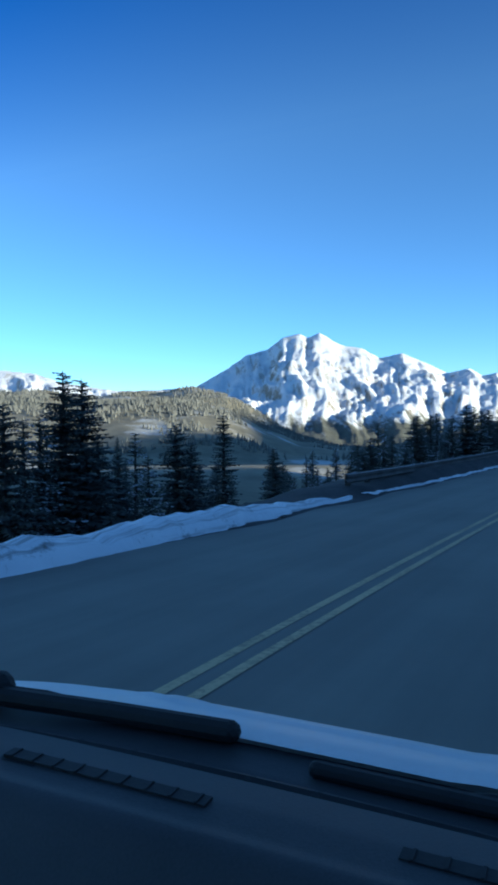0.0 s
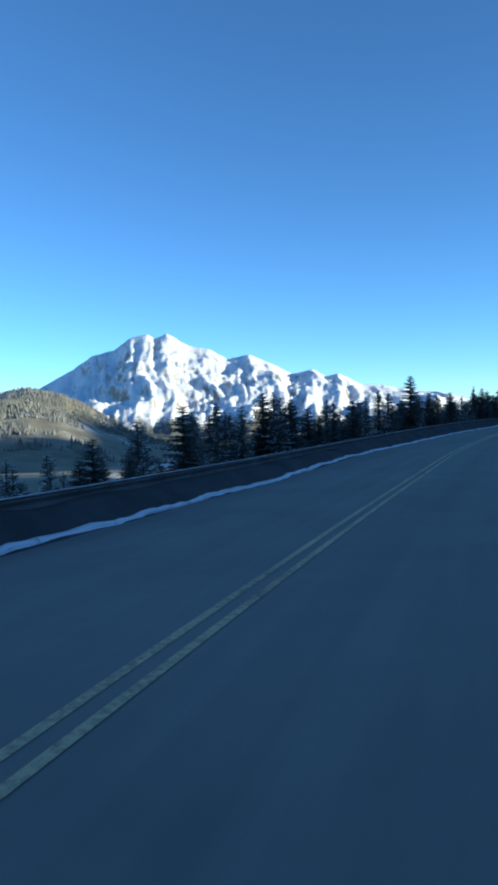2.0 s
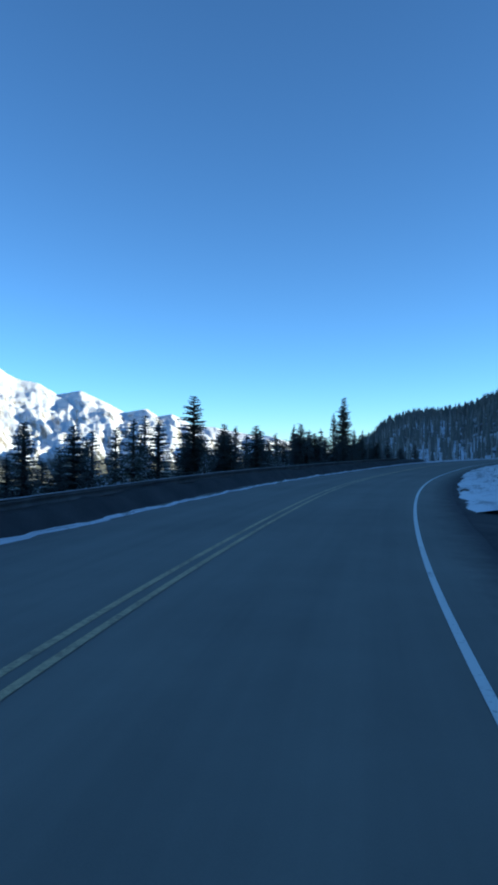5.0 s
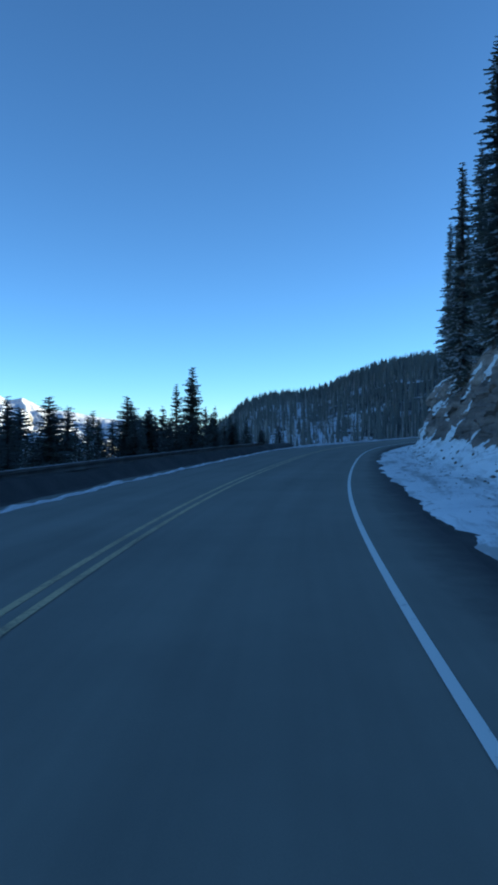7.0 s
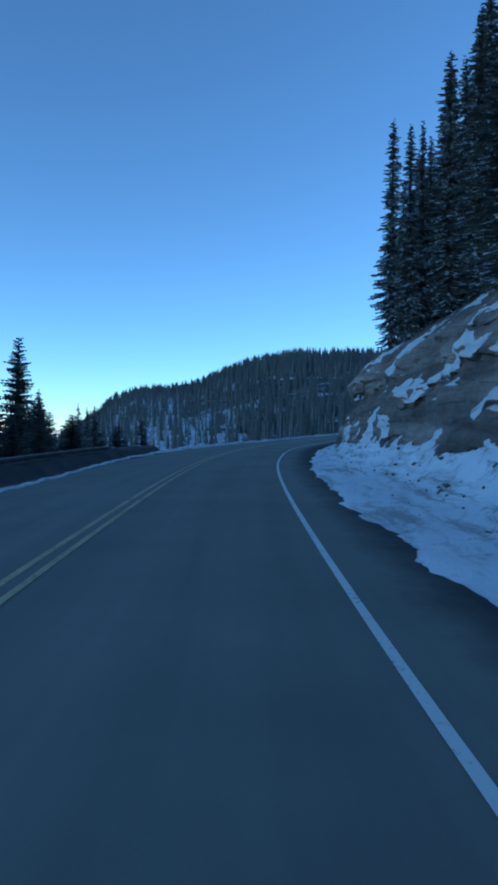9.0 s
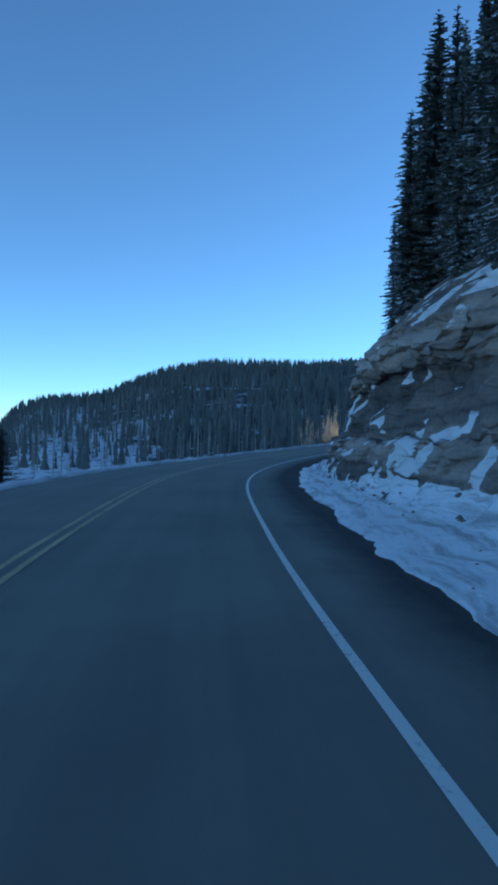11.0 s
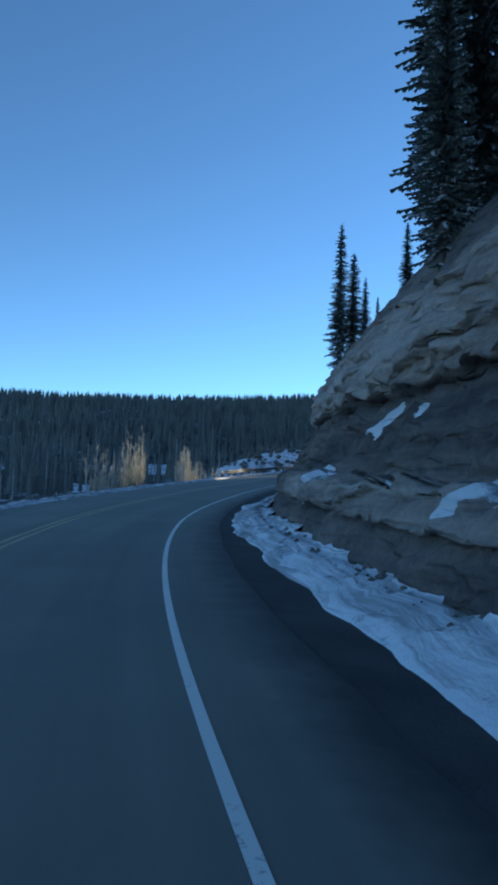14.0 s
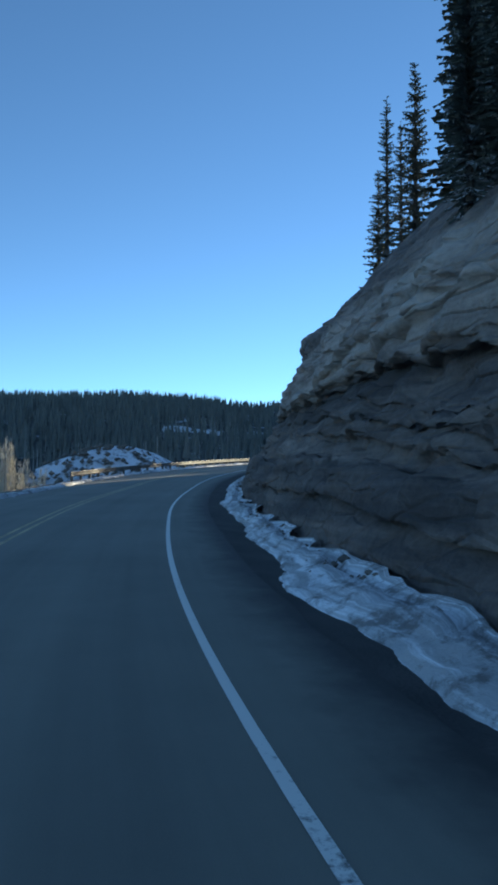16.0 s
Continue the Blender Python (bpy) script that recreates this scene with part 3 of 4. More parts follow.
def rock_profile(s, t):
    """Distance right of the driven line, height and paleness of the rock cut, t from its toe to the ground above."""
    k = bank_rise(s)
    sheer = step(132, 150, s)
    toe = np.interp(s, [78, 112, 135, 150, 180, 190, 200, 215, 300], [5.6, 5.1, 4.8, 4.5, 4.45, 4.3, 4.05, 3.9, 3.8])
    row = SLOPE_A * (1 - sheer) + CLIFF_A * sheer
    off, up, pale = (np.interp(t, RISE_T, row[:, i]) for i in range(3))
    crest = np.interp(s, [135, 146, 152, 160, 170, 178, 186, 195, 203, 215, 230, 245], [1, 0.74, 0.76, 1.05, 1.28, 1.2, 1.25, 1.06, 1.22, 1.25, 1.15, 1.0])
    up = np.where(up > 4, 4 + (up - 4) * crest, up)
    if 1.0 < up < 1.7 and sheer > 0.5:
        pale = pale + (0.15 - pale) * step(186, 194, s)
    off = off + np.interp(s, [150, 158, 168, 180, 190, 200, 215, 228, 245], [0.1, 0.7, 1.25, 1.3, 1.25, 1.1, 1.3, 1.8, 2.2]) * np.interp(t, [0.1, 0.5, 0.7], [0, 0.7, 1])
    return toe + off + (1 - k) * 2.0, up * k + (1 - k) * 0.2, float(pale)


def rock_cut():
    s = np.arange(78, 300, 0.3)
    t = np.linspace(0, 1, 100)
    v, cover, tone = [], [], []
    for a in s:
        sheer = float(step(128, 152, a))
        sag = 0.22 * n1(a, 50, 0.11) + 0.12 * n1(a, 53, 0.5)
        for b in t:
            lat, up, pale = rock_profile(a, b)
            bed = up + 0.02 * a + sag
            lay = bed / 1.1
            fl = math.floor(lay)
            l0, l1 = (noise.noise(Vector((q * 3.7, a * 0.09, 1.0))) * 0.7 + noise.noise(Vector((q * 9.1, a * 0.45, 5.0))) * 0.5 for q in (fl, fl + 1))
            off = l0 + (l1 - l0) * step(0.72, 1.0, lay - fl)
            block = noise.cell(Vector((a * (0.35 + 0.25 * pale) + 0.5 * n1(fl, 57), bed * 0.55, 2.0))) - 0.5
            rough = noise.fractal(Vector((a * 0.9, bed * 0.9, 9.0)), 0.8, 2.1, 5)
            fine = noise.fractal(Vector((a * 2.7, bed * 3.4, 3.0)), 0.7, 2.1, 3)
            band = math.sin(math.pi * min(1, b * 1.05)) ** 0.6
            d = band * (off * (0.2 + 0.06 * sheer) + block * (0.14 + 0.08 * sheer * pale) + rough * 0.26 + fine * 0.05)
            knob = 0.6 * math.exp(-((a - 217) / 4.0) ** 2 - ((up - 6.7) / 0.42) ** 2) + 0.3 * math.exp(-((a - 168) / 4) ** 2 - ((up - 4.6) / 0.6) ** 2)
            v.append(at(a, -(lat - d - knob), up + band * (rough * 0.2 - 0.1 * block) + sag * band))
            low = 1.0 - 0.7 * float(step(142, 150, a)) + 2.2 * n1(a + 0.7 * up, 81, 0.42) + 1.0 * n1(a + 0.7 * up, 82, 1.3)
            tongue = 0.75 * step(0.5, -0.6, up - low)
            slant = float(step(138, 146, a))
            patch = (1 - slant) * noise.noise(Vector((a * 0.5 + up * 0.35, up * 1.1, 4.4))) + slant * (0.75 * noise.noise(Vector(((a + up) * 0.85, (up - 0.7 * a) * 0.55, 4.4))) + 0.55 * noise.noise(Vector(((a + up) * 1.9, (up - 0.7 * a) * 0.8, 8.4))))
            patch = 0.75 * step(0.26 - 0.02 * slant, 0.46, patch + 0.12 * float(step(136, 142, a) * step(154, 148, a)) + 0.35 * noise.noise(Vector((a * 1.5, up * 1.7, 6.4))))
            dust = 0.85 * step(0.34, 0.5, noise.noise(Vector(((a + up) * 0.75, (up - 0.7 * a) * 0.26, 14.4))) + 0.2 * noise.noise(Vector((a * 2, up * 2, 3.4))))
            cover.append(float(max(max(tongue, patch * step(0.95, 0.7, pale)) * step(86, 100, a) * step(168, 154, a), dust * step(150, 160, a) * step(4.4, 3.6, up) * step(194, 186, a))))
            tone.append(pale + 0.25 * n1(a, 55 + fl % 5, 0.3))
    ob = mesh_object("rock_cut", v, [tuple(reversed(f)) for f in grid_faces(len(s), len(t))], ROCK, smooth=True)
    ob.data.materials.append(ROCK_DRY)
    ob.data.attributes.new("snow_cover", "FLOAT", "POINT").data.foreach_set("value", cover)
    ob.data.attributes.new("pale_bed", "FLOAT", "POINT").data.foreach_set("value", tone)
    w = len(t) - 1
    ob.data.polygons.foreach_set("material_index", [int(s[i // w] + 9 * n1(i % w, 71, 0.2) > 160) for i in range(len(ob.data.polygons))])
    tagged(ob, "layered rock face, pale sandstone ledges over dark shale", "rock face", kind="structure")


rock_cut()


# ---- trees ----
def tapered(bm, p0, p1, r0, r1, n=6):
    d = (p1 - p0)
    q = d.to_track_quat("Z", "Y").to_matrix()
    ring = []
    for p, r in ((p0, r0), (p1, r1)):
        ring.append([bm.verts.new(p + q @ Vector((r * math.cos(2 * math.pi * i / n), r * math.sin(2 * math.pi * i / n), 0))) for i in range(n)])
    for i in range(n):
        bm.faces.new((ring[0][i], ring[0][(i + 1) % n], ring[1][(i + 1) % n], ring[1][i]))


def conifer(seed, h, spread, dense, bare, mat, fine=False):
    """A spruce: tapered trunk, whorls of drooping branches that carry ragged sprigs."""
    rnd = random.Random(seed)
    root = tagged(new("conifer_tree"), "dark shaded conifer with drooping ragged branches", "tree")
    bm = bmesh.new()
    tapered(bm, Vector((0, 0, -1.5)), Vector((0, 0, h * 0.5)), 0.018 * h, 0.011 * h)
    tapered(bm, Vector((0, 0, h * 0.5)), Vector((0, 0, h)), 0.011 * h, 0.001 * h)
    part("trunk", bm, BARK, root)
    bm = bmesh.new()
    z = h * bare
    while z < h * 0.99:
        f = (z - h * bare) / (h * (1 - bare))
        reach = spread * ((1 - f) ** 0.58) * (0.55 + 0.45 * min(1, f * 6)) * (0.8 + 0.4 * rnd.random()) + 0.1
        count = max(6, int(dense * (0.75 + 0.5 * (1 - f))))
        a0 = rnd.random() * 6.28
        for i in range(count):
            if rnd.random() < 0.12:
                continue
            a = a0 + 6.283 * i / count + rnd.uniform(-0.3, 0.3)
            ln = reach * (rnd.uniform(0.42, 1.12) if fine else rnd.uniform(0.6, 1.15))
            out = Vector((math.cos(a), math.sin(a), 0))
            side = Vector((-out.y, out.x, 0))
            droop = (rnd.uniform(0.3, 0.8) * (1 - 0.75 * f) - 0.1 * f) if fine else rnd.uniform(0.25, 0.55) * (1 - f) - 0.25 * f
            zz = z + rnd.uniform(-0.32, 0.32)
            prev = Vector((0, 0, zz))
            segs = (7 if fine else 4) if ln > 0.6 else 3
            for k in range(segs):
                e0, e1 = k / segs, (k + 1) / segs
                p = out * (ln * e1) + Vector((0, 0, zz - droop * ln * e1 * (1.3 - 0.55 * e1)))
                w = (0.17 if fine else 0.30) * ln * (1 - e1 * 0.75) * rnd.uniform(0.6, 1.2) + 0.04
                drop = rnd.uniform(0.1, 0.35) * w + 0.04
                l = prev.lerp(p, 0.6) + side * w + out * w * 0.45 - Vector((0, 0, drop))
                r = prev.lerp(p, 0.6) - side * w + out * w * 0.45 - Vector((0, 0, drop))
                a1, b1, c1, d1 = bm.verts.new(prev.lerp(p, -0.6) if fine and k else prev), bm.verts.new(p), bm.verts.new(l), bm.verts.new(r)
                bm.faces.new((a1, c1, b1))
                bm.faces.new((a1, b1, d1))
                hang = prev.lerp(p, 0.5) - Vector((0, 0, 0.16 * ln * (1 - e0) * rnd.uniform(0.5, 1.3) + 0.08))
                bm.faces.new((a1, b1, bm.verts.new(hang)))
                prev = p
        z += h * rnd.uniform(0.016, 0.026) * (1.15 - 0.5 * f)
    part("crown", bm, mat, root)
    return root


KINDS = [conifer(1, 14, 2.0, 12, 0.06, NEEDLES), conifer(2, 14, 1.6, 11, 0.10, NEEDLES), conifer(3, 14, 2.3, 13, 0.05, NEEDLES),
         conifer(4, 14, 1.25, 8, 0.08, NEEDLES_SNOWY), conifer(5, 14, 1.9, 9, 0.12, NEEDLES_SNOWY), conifer(6, 14, 1.5, 7, 0.2, NEEDLES_SNOWY),
         conifer(7, 14, 1.7, 17, 0.04, NEEDLES_FROSTED, True), conifer(8, 14, 1.45, 16, 0.03, NEEDLES_FROSTED, True), conifer(9, 14, 2.0, 4, 0.1, NEEDLES)]
LABELS = ["tall dark conifer on the slope below the road", "tall dark conifer on top of the rock face"]
used = set()


def plant(kind, s, lat, base, height, label, group, lean=0.0, girth=1.0):
    p = at(s, lat, base)
    k = height / 14
    if kind not in used:
        used.add(kind)
        ob = KINDS[kind]
    else:
        ob = copy_thing(KINDS[kind], Matrix())
    ob.matrix_basis = pose(*p, lean, lean * 0.6, (s * 37 + lat * 91) % 360) @ Matrix.Diagonal((k * girth, k * girth, k, 1))
    tagged(ob, label, "tree", group)


def joined_trees(name, spots, label):
    """Trees that stand too far back to pick apart, as one mesh."""
    vs, fs, n = [], [], 0
    for kind, s, lat, base, height, girth in spots:
        k = height / 14
        p = at(s, lat, base)
        for child in KINDS[kind].children:
            me = child.data
            co = np.empty(len(me.vertices) * 3)
            me.vertices.foreach_get("co", co)
            co = co.reshape(-1, 3) * (k * girth, k * girth, k)
            a = s * 1.7 + lat
            x, y = co[:, 0] * math.cos(a) - co[:, 1] * math.sin(a), co[:, 0] * math.sin(a) + co[:, 1] * math.cos(a)
            vs.append(np.stack([x + p[0], y + p[1], co[:, 2] + p[2]], 1))
            fs += [tuple(i + n for i in f.vertices) for f in me.polygons]
            n += len(co)
    tagged(mesh_object(name, np.concatenate(vs), fs, NEEDLES), label, "trees", kind="stuff")


def slope_base(s, lat):
    q = near_land(np.array([s]), np.array([lat]), np.array([0.0]))
    return float(q[0])


STAND_A = [(16.1, 2.8), (16.9, 2.3), (17.6, 2.4), (18.7, 4.0), (19.6, 3.8), (20.4, 1.8), (21.5, 1.1), (22.5, 1.9), (23.3, 1.0), (25.2, 2.3), (26.3, 1.5), (28.9, 2.8), (33.7, 1.0)]
STAND_B = [(47.8, 0.0), (50.4, 0.2), (52.7, 0.0), (53.9, 1.0), (58.2, 1.2), (63.4, 2.7), (67.9, 2.9), (71.7, 2.6), (75.4, 3.7), (77.3, 3.5), (80.2, 1.1), (84.1, 2.3), (88.3, 3.0)]
STAND_C = [(74.3, 3.2), (76.3, 3.1), (82.1, 1.6), (85.4, 2.8), (89.9, 2.9), (91.8, 2.6), (96.7, 3.5), (105.9, 5.7), (111.9, 3.7)]
STAND_D = [(114.5, 3.5), (119.5, 3.8), (125.2, 2.6), (126.9, 2.4), (132.2, 4.4), (136.7, 3.4)]


BEND_TREES = [(2, 160, 24, 9.5, 0.95), (0, 160.6, 24.6, 7.4, 1.0), (1, 142.8, 17.8, 6.0, 1.0), (0, 146, 15, 4.0, 0.9), (2, 147.6, 16, 3.4, 0.9), (1, 149, 16, 3.0, 1.1), (0, 151, 17, 3.5, 1.1), (2, 153, 18, 2.6, 1.0),
              (0, 160, 30, 4.5, 1.0), (2, 158, 29, 2.6, 1.0), (1, 164, 36, 5.4, 0.8), (1, 176, 29, 4.0, 0.6), (1, 177.5, 29, 3.6, 0.6), (0, 173, 27, 1.4, 1.2),
              (1, 142, 17, 2.2, 1.2), (2, 156, 22, 2.4, 1.1), (0, 155, 25, 4.4, 1.0), (2, 139, 19, 1.8, 1.1), (0, 163, 24, 4.6, 1.0), (2, 166, 25, 3.0, 1.0)]


def left_trees():
    rnd = random.Random(11)
    n = 0
    for stand, lat in ((STAND_A, 17), (STAND_B, 20), (STAND_C, 18), (STAND_D, 18)):
        for s, top in stand:
            b = slope_base(s, lat)
            plant((n * 5) % 6 if n % 3 else 2, s, lat, b, top - b, LABELS[0], "trees below the road", girth=rnd.uniform(1.2, 1.6))
            n += 1
            for _ in range(2 if s > 36 else 0):
                s2, l2 = s + rnd.choice((-1, 1)) * rnd.uniform(0.7, 2.2), lat + rnd.uniform(1, 5)
                b = slope_base(s2, l2)
                plant(rnd.randrange(6), s2, l2, b, max(6, top - rnd.uniform(0.4, 2.2) - b), LABELS[0], "trees below the road", girth=rnd.uniform(1.2, 1.6))
    for kind, s, lat, top, girth in BEND_TREES:
        b = slope_base(s, lat)
        plant(kind, s, lat, b, top - b, LABELS[0], "trees below the road", girth=girth)
    for i in range(34):
        s, lat = rnd.uniform(126, 174), rnd.uniform(16, 38)
        b = slope_base(s, lat)
        plant((0, 1, 2)[i % 3], s, lat, b, rnd.uniform(1.0, 3.2) + 0.05 * (lat - 16) - b, LABELS[0], "trees below the road", girth=rnd.uniform(1.4, 2.0))
    s, back = -8.0, []
    while s < 170:
        for j in range(2):
            lat = rnd.uniform(14, 40) if s > 36 else rnd.uniform(22, 44)
            b = slope_base(s, lat)
            top = (rnd.uniform(-6.0, -0.6) if s > 42 else rnd.uniform(-7.0, -1.5)) - (1.5 if s < 45 else 0) - (0.8 if s < 60 else 0) + 0.012 * s + (2.2 if s > 112 else 0)
            q = (rnd.randrange(6), s + rnd.uniform(-1, 1), lat, b, max(5, top - b))
            if j == 0:
                plant(*q, LABELS[0], "trees below the road", girth=rnd.uniform(1.3, 1.9))
            else:
                back.append((*q, rnd.uniform(1.0, 1.6)))
        s += rnd.uniform(2.0, 3.6)
    plant(8, 60, 40, slope_base(60, 40), 10, LABELS[0], "trees below the road")
    for _ in range(260):
        s, lat = rnd.uniform(-25, 170), rnd.uniform(36, 95)
        if s < 75 and rnd.random() < 0.7:
            continue
        b = slope_base(s, lat)
        back.append((8, s, lat, b, rnd.uniform(9, 15) if s > 85 else min(12, max(4, 0.8 - 0.118 * (lat + 25) - b)) * rnd.uniform(0.7, 1), rnd.uniform(1.0, 1.5)))
    for _ in range(80):
        s, lat = rnd.uniform(-70, 110), rnd.uniform(80, 300)
        p = at(s, lat)
        b = float(land(p[:1], p[1:2])[0][0] - p[2])
        back.append((8, s, lat, b, rnd.uniform(8, 14), rnd.uniform(1.2, 1.8)))
    joined_trees("slope_woods", back, "dense dark conifers filling the slope below the road")


RIM = [(111, 7.5, 19), (115, 6.4, 15.0), (117, 7.6, 13), (124, 8.5, 19), (143, 7.4, 19.5), (140, 8.0, 18), (141, 8.8, 18.6), (146, 8.4, 17), (138, 9.7, 20.2), (137, 11, 22.6),
       (168, 9.0, 20.5), (175, 9.2, 21), (181.5, 7.95, 18.4), (179, 9.6, 20), (200.5, 6.95, 14.3), (200.2, 7.6, 12.7), (199.9, 8.2, 11.4), (199.6, 8.8, 10.4), (187, 9.4, 22), (185.6, 9.2, 20), (191, 9.1, 11.5), (188, 9.7, 30), (186.4, 10.6, 29), (168, 10.5, 26), (175, 10.4, 27)]


FAR_RIM = [(252, 14, 33), (251, 16.4, 35.4), (253, 15.2, 31), (254, 13.2, 27), (230, 17.2, 38), (228, 18.6, 40), (226, 17.8, 37), (232, 19.4, 39), (229, 20, 41)]


def rim_base(s, d):
    """Height of the ground at distance d behind the rock face."""
    q = np.array([rock_profile(s, t)[:2] for t in np.linspace(0.55, 1, 24)])
    return float(np.interp(d, q[:, 0], q[:, 1])) - 0.15 + 0.5 * max(0.0, d - q[-1, 0])


def right_trees():
    rnd = random.Random(5)
    for i, (s, d, top) in enumerate(RIM):
        b = rim_base(s, d)
        plant((6, 7, 7, 6, 6)[i % 5], s, -d, b, top - b, LABELS[1], "trees above the rock face", girth=0.85 if s == 200.5 else 1.2 if 199 < s < 201 else 0.8 if 178 < s < 190 else 0.75 if 136 < s < 147 else 1.05)
    for i, (s, d, top) in enumerate(FAR_RIM):
        b = slope_base(s, -d) - 0.5
        plant((3, 4)[i % 2], s, -d, b, top - b, LABELS[1], "trees above the rock face", girth=0.7 if s > 240 else 1.0)
    s, back = 112.0, []
    while s < 250:
        for lat, lo, hi in ((rnd.uniform(-9.5, -12), 9, 17), (rnd.uniform(-12, -16), 13, 21), (rnd.uniform(-17, -22), 15, 23), (rnd.uniform(-22, -30), 16, 24)):
            if lat > -17 and (180 < s < 207 or s > 221) or 183 < s < 212 or s > 214 and lat > -30 or s > 236:
                continue
            q = (rnd.randrange(6), s + rnd.uniform(-1, 1), lat, rim_base(s, -lat) - 0.3, rnd.uniform(lo, hi))
            if lat > -15:
                plant(6 + q[0] % 2, *q[1:], LABELS[1], "trees above the rock face", girth=rnd.uniform(0.75, 1.0))
            else:
                back.append((*q, rnd.uniform(1.0, 1.3)))
        s += rnd.uniform(1.9, 3.2)
    joined_trees("ridge_woods", back, "dense dark conifers standing behind the rim of the rock face")


left_trees()
right_trees()
# Unseen clump added towards the sun to shade the start of the far guardrail.
for i, (u, c, h) in enumerate(((70, -2.8, 16), (74, -1.4, 17), (72, 0.0, 18), (77, 1.5, 18), (70, 3.0, 17), (79, 4.6, 18), (82, 0.6, 19), (72, 5.9, 17), (76, 7.2, 17))):
    x, y = 196.0 + 0.839 * u - 0.545 * c, 136.7 - 0.545 * u - 0.839 * c
    z = float(land(np.array([float(x)]), np.array([float(y)]))[0][0])
    o = copy_thing(KINDS[(i * 2) % 6], pose(x, y, z, 0, 0, i * 71) @ Matrix.Diagonal((1.25 * h / 14, 1.25 * h / 14, h / 14, 1)))
    tagged(o, "tall dark conifer beside the far bend of the road", "tree", "trees beside the far bend")


# ---- far woods ----
STEMS = two_tone("pale_bare_stems", (0.2, 0.19, 0.17), (0.36, 0.34, 0.31), 0.5, 4.0)


def far_woods():
    rnd = np.random.default_rng(3)
    n = 21000
    az = rnd.uniform(34, 112, n)
    rc = hill_crest(az)
    rad = 150 + (rc + 25 - 150) * np.sqrt(rnd.random(n))
    crest = np.arange(36, 112, 0.05)
    az = np.concatenate([az, crest])
    rad = np.concatenate([rad, hill_crest(crest) + rnd.uniform(-12, 8, len(crest))])
    x, y = HUB[0] + rad * np.sin(np.radians(az)), HUB[1] + rad * np.cos(np.radians(az))
    z, _ = land(x, y)
    q = along(np.stack([x, y], 1))
    gap = np.array([clearing(a, b) for a, b in zip(x, y)])
    keep = (((q[:, 1] > 30) & (az > 38) & (rad > 270)) | (rad > 330)) & ((gap < 0.2) | (rnd.random(len(x)) < np.where(az < 62, 0.9, 0.3)) | (rad > hill_crest(az) - 60)) & ((gap < 0.3) | (az < 60) | (az > 90) | (rad > 420))
    stems_v, stems_f, verts, faces = [], [], [], []
    for i in np.nonzero(keep)[0]:
        h = 8 + 13 * rnd.random() ** 1.6
        w = h * rnd.uniform(0.07, 0.15)
        ph = rnd.uniform(0, 6.28)
        if gap[i] > -0.05 and rnd.random() < 0.75 and rad[i] < 1000:
            b = len(stems_v)
            for f0, ww in ((-0.05, 0.017), (0.8, 0.008)):
                for k in range(3):
                    stems_v.append((x[i] + h * ww * math.cos(ph + k * 2.094), y[i] + h * ww * math.sin(ph + k * 2.094), z[i] + h * f0))
            stems_f += [(b + k, b + (k + 1) % 3, b + 3 + (k + 1) % 3, b + 3 + k) for k in range(3)]
            if rnd.random() < (0.86 if gap[i] > 0.2 else 0.5):
                continue
            w *= 0.6
        for lv, (f0, ww) in enumerate(((0.1, 1.0), (0.42, 0.72), (0.7, 0.42))):
            b = len(verts)
            for k in range(5):
                jit = 0.75 + 0.5 * rnd.random()
                verts.append((x[i] + w * ww * jit * math.cos(ph + lv + k * 1.2566), y[i] + w * ww * jit * math.sin(ph + lv + k * 1.2566), z[i] + h * f0))
            verts.append((x[i], y[i], z[i] + h * min(1.0, f0 + 0.45)))
            faces += [(b + k, b + (k + 1) % 5, b + 5) for k in range(5)]
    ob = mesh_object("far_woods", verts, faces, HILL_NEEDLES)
    tagged(ob, "dense dark conifer forest covering the hill and valley", "forest", kind="stuff")
    ob = mesh_object("bare_stems", stems_v, stems_f, STEMS)
    tagged(ob, "pale bare tree trunks standing in snow on the hill", "forest", kind="stuff")


def valley_woods():
    """Forest on the ridge across the valley, far enough that a tree is a plain ragged spire."""
    rnd = np.random.default_rng(8)
    n = 26000
    a = np.radians(rnd.uniform(-21, 18, n))
    r = np.sqrt(rnd.uniform(480 ** 2, 1400 ** 2, n))
    x, y = r * np.sin(a), r * np.cos(a)
    ground = bpy.data.objects["ground"]
    verts, faces = [], []
    for i in range(n):
        if noise.noise(Vector((x[i] / 160, y[i] / 160, 4.0))) + 0.5 * noise.noise(Vector((x[i] / 45, y[i] / 45, 6.0))) > -0.02 + 0.3 * rnd.random():
            continue
        hit, p, _, _ = ground.ray_cast((x[i], y[i], 600), (0, 0, -1))
        if not hit:
            continue
        h, ph = rnd.uniform(2.5, 5.5), rnd.uniform(0, 6.28)
        w, b = h * rnd.uniform(0.2, 0.34), len(verts)
        for k in range(4):
            j = rnd.uniform(0.7, 1.3)
            verts.append((p.x + w * j * math.cos(ph + k * 1.571), p.y + w * j * math.sin(ph + k * 1.571), p.z + h * rnd.uniform(-0.05, 0.1)))
        verts.append((p.x + rnd.uniform(-0.6, 0.6), p.y, p.z + h))
        faces += [(b + k, b + (k + 1) % 4, b + 4) for k in range(4)]
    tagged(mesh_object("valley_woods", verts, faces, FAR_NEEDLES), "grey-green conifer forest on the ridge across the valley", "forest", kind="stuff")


far_woods()
valley_woods()


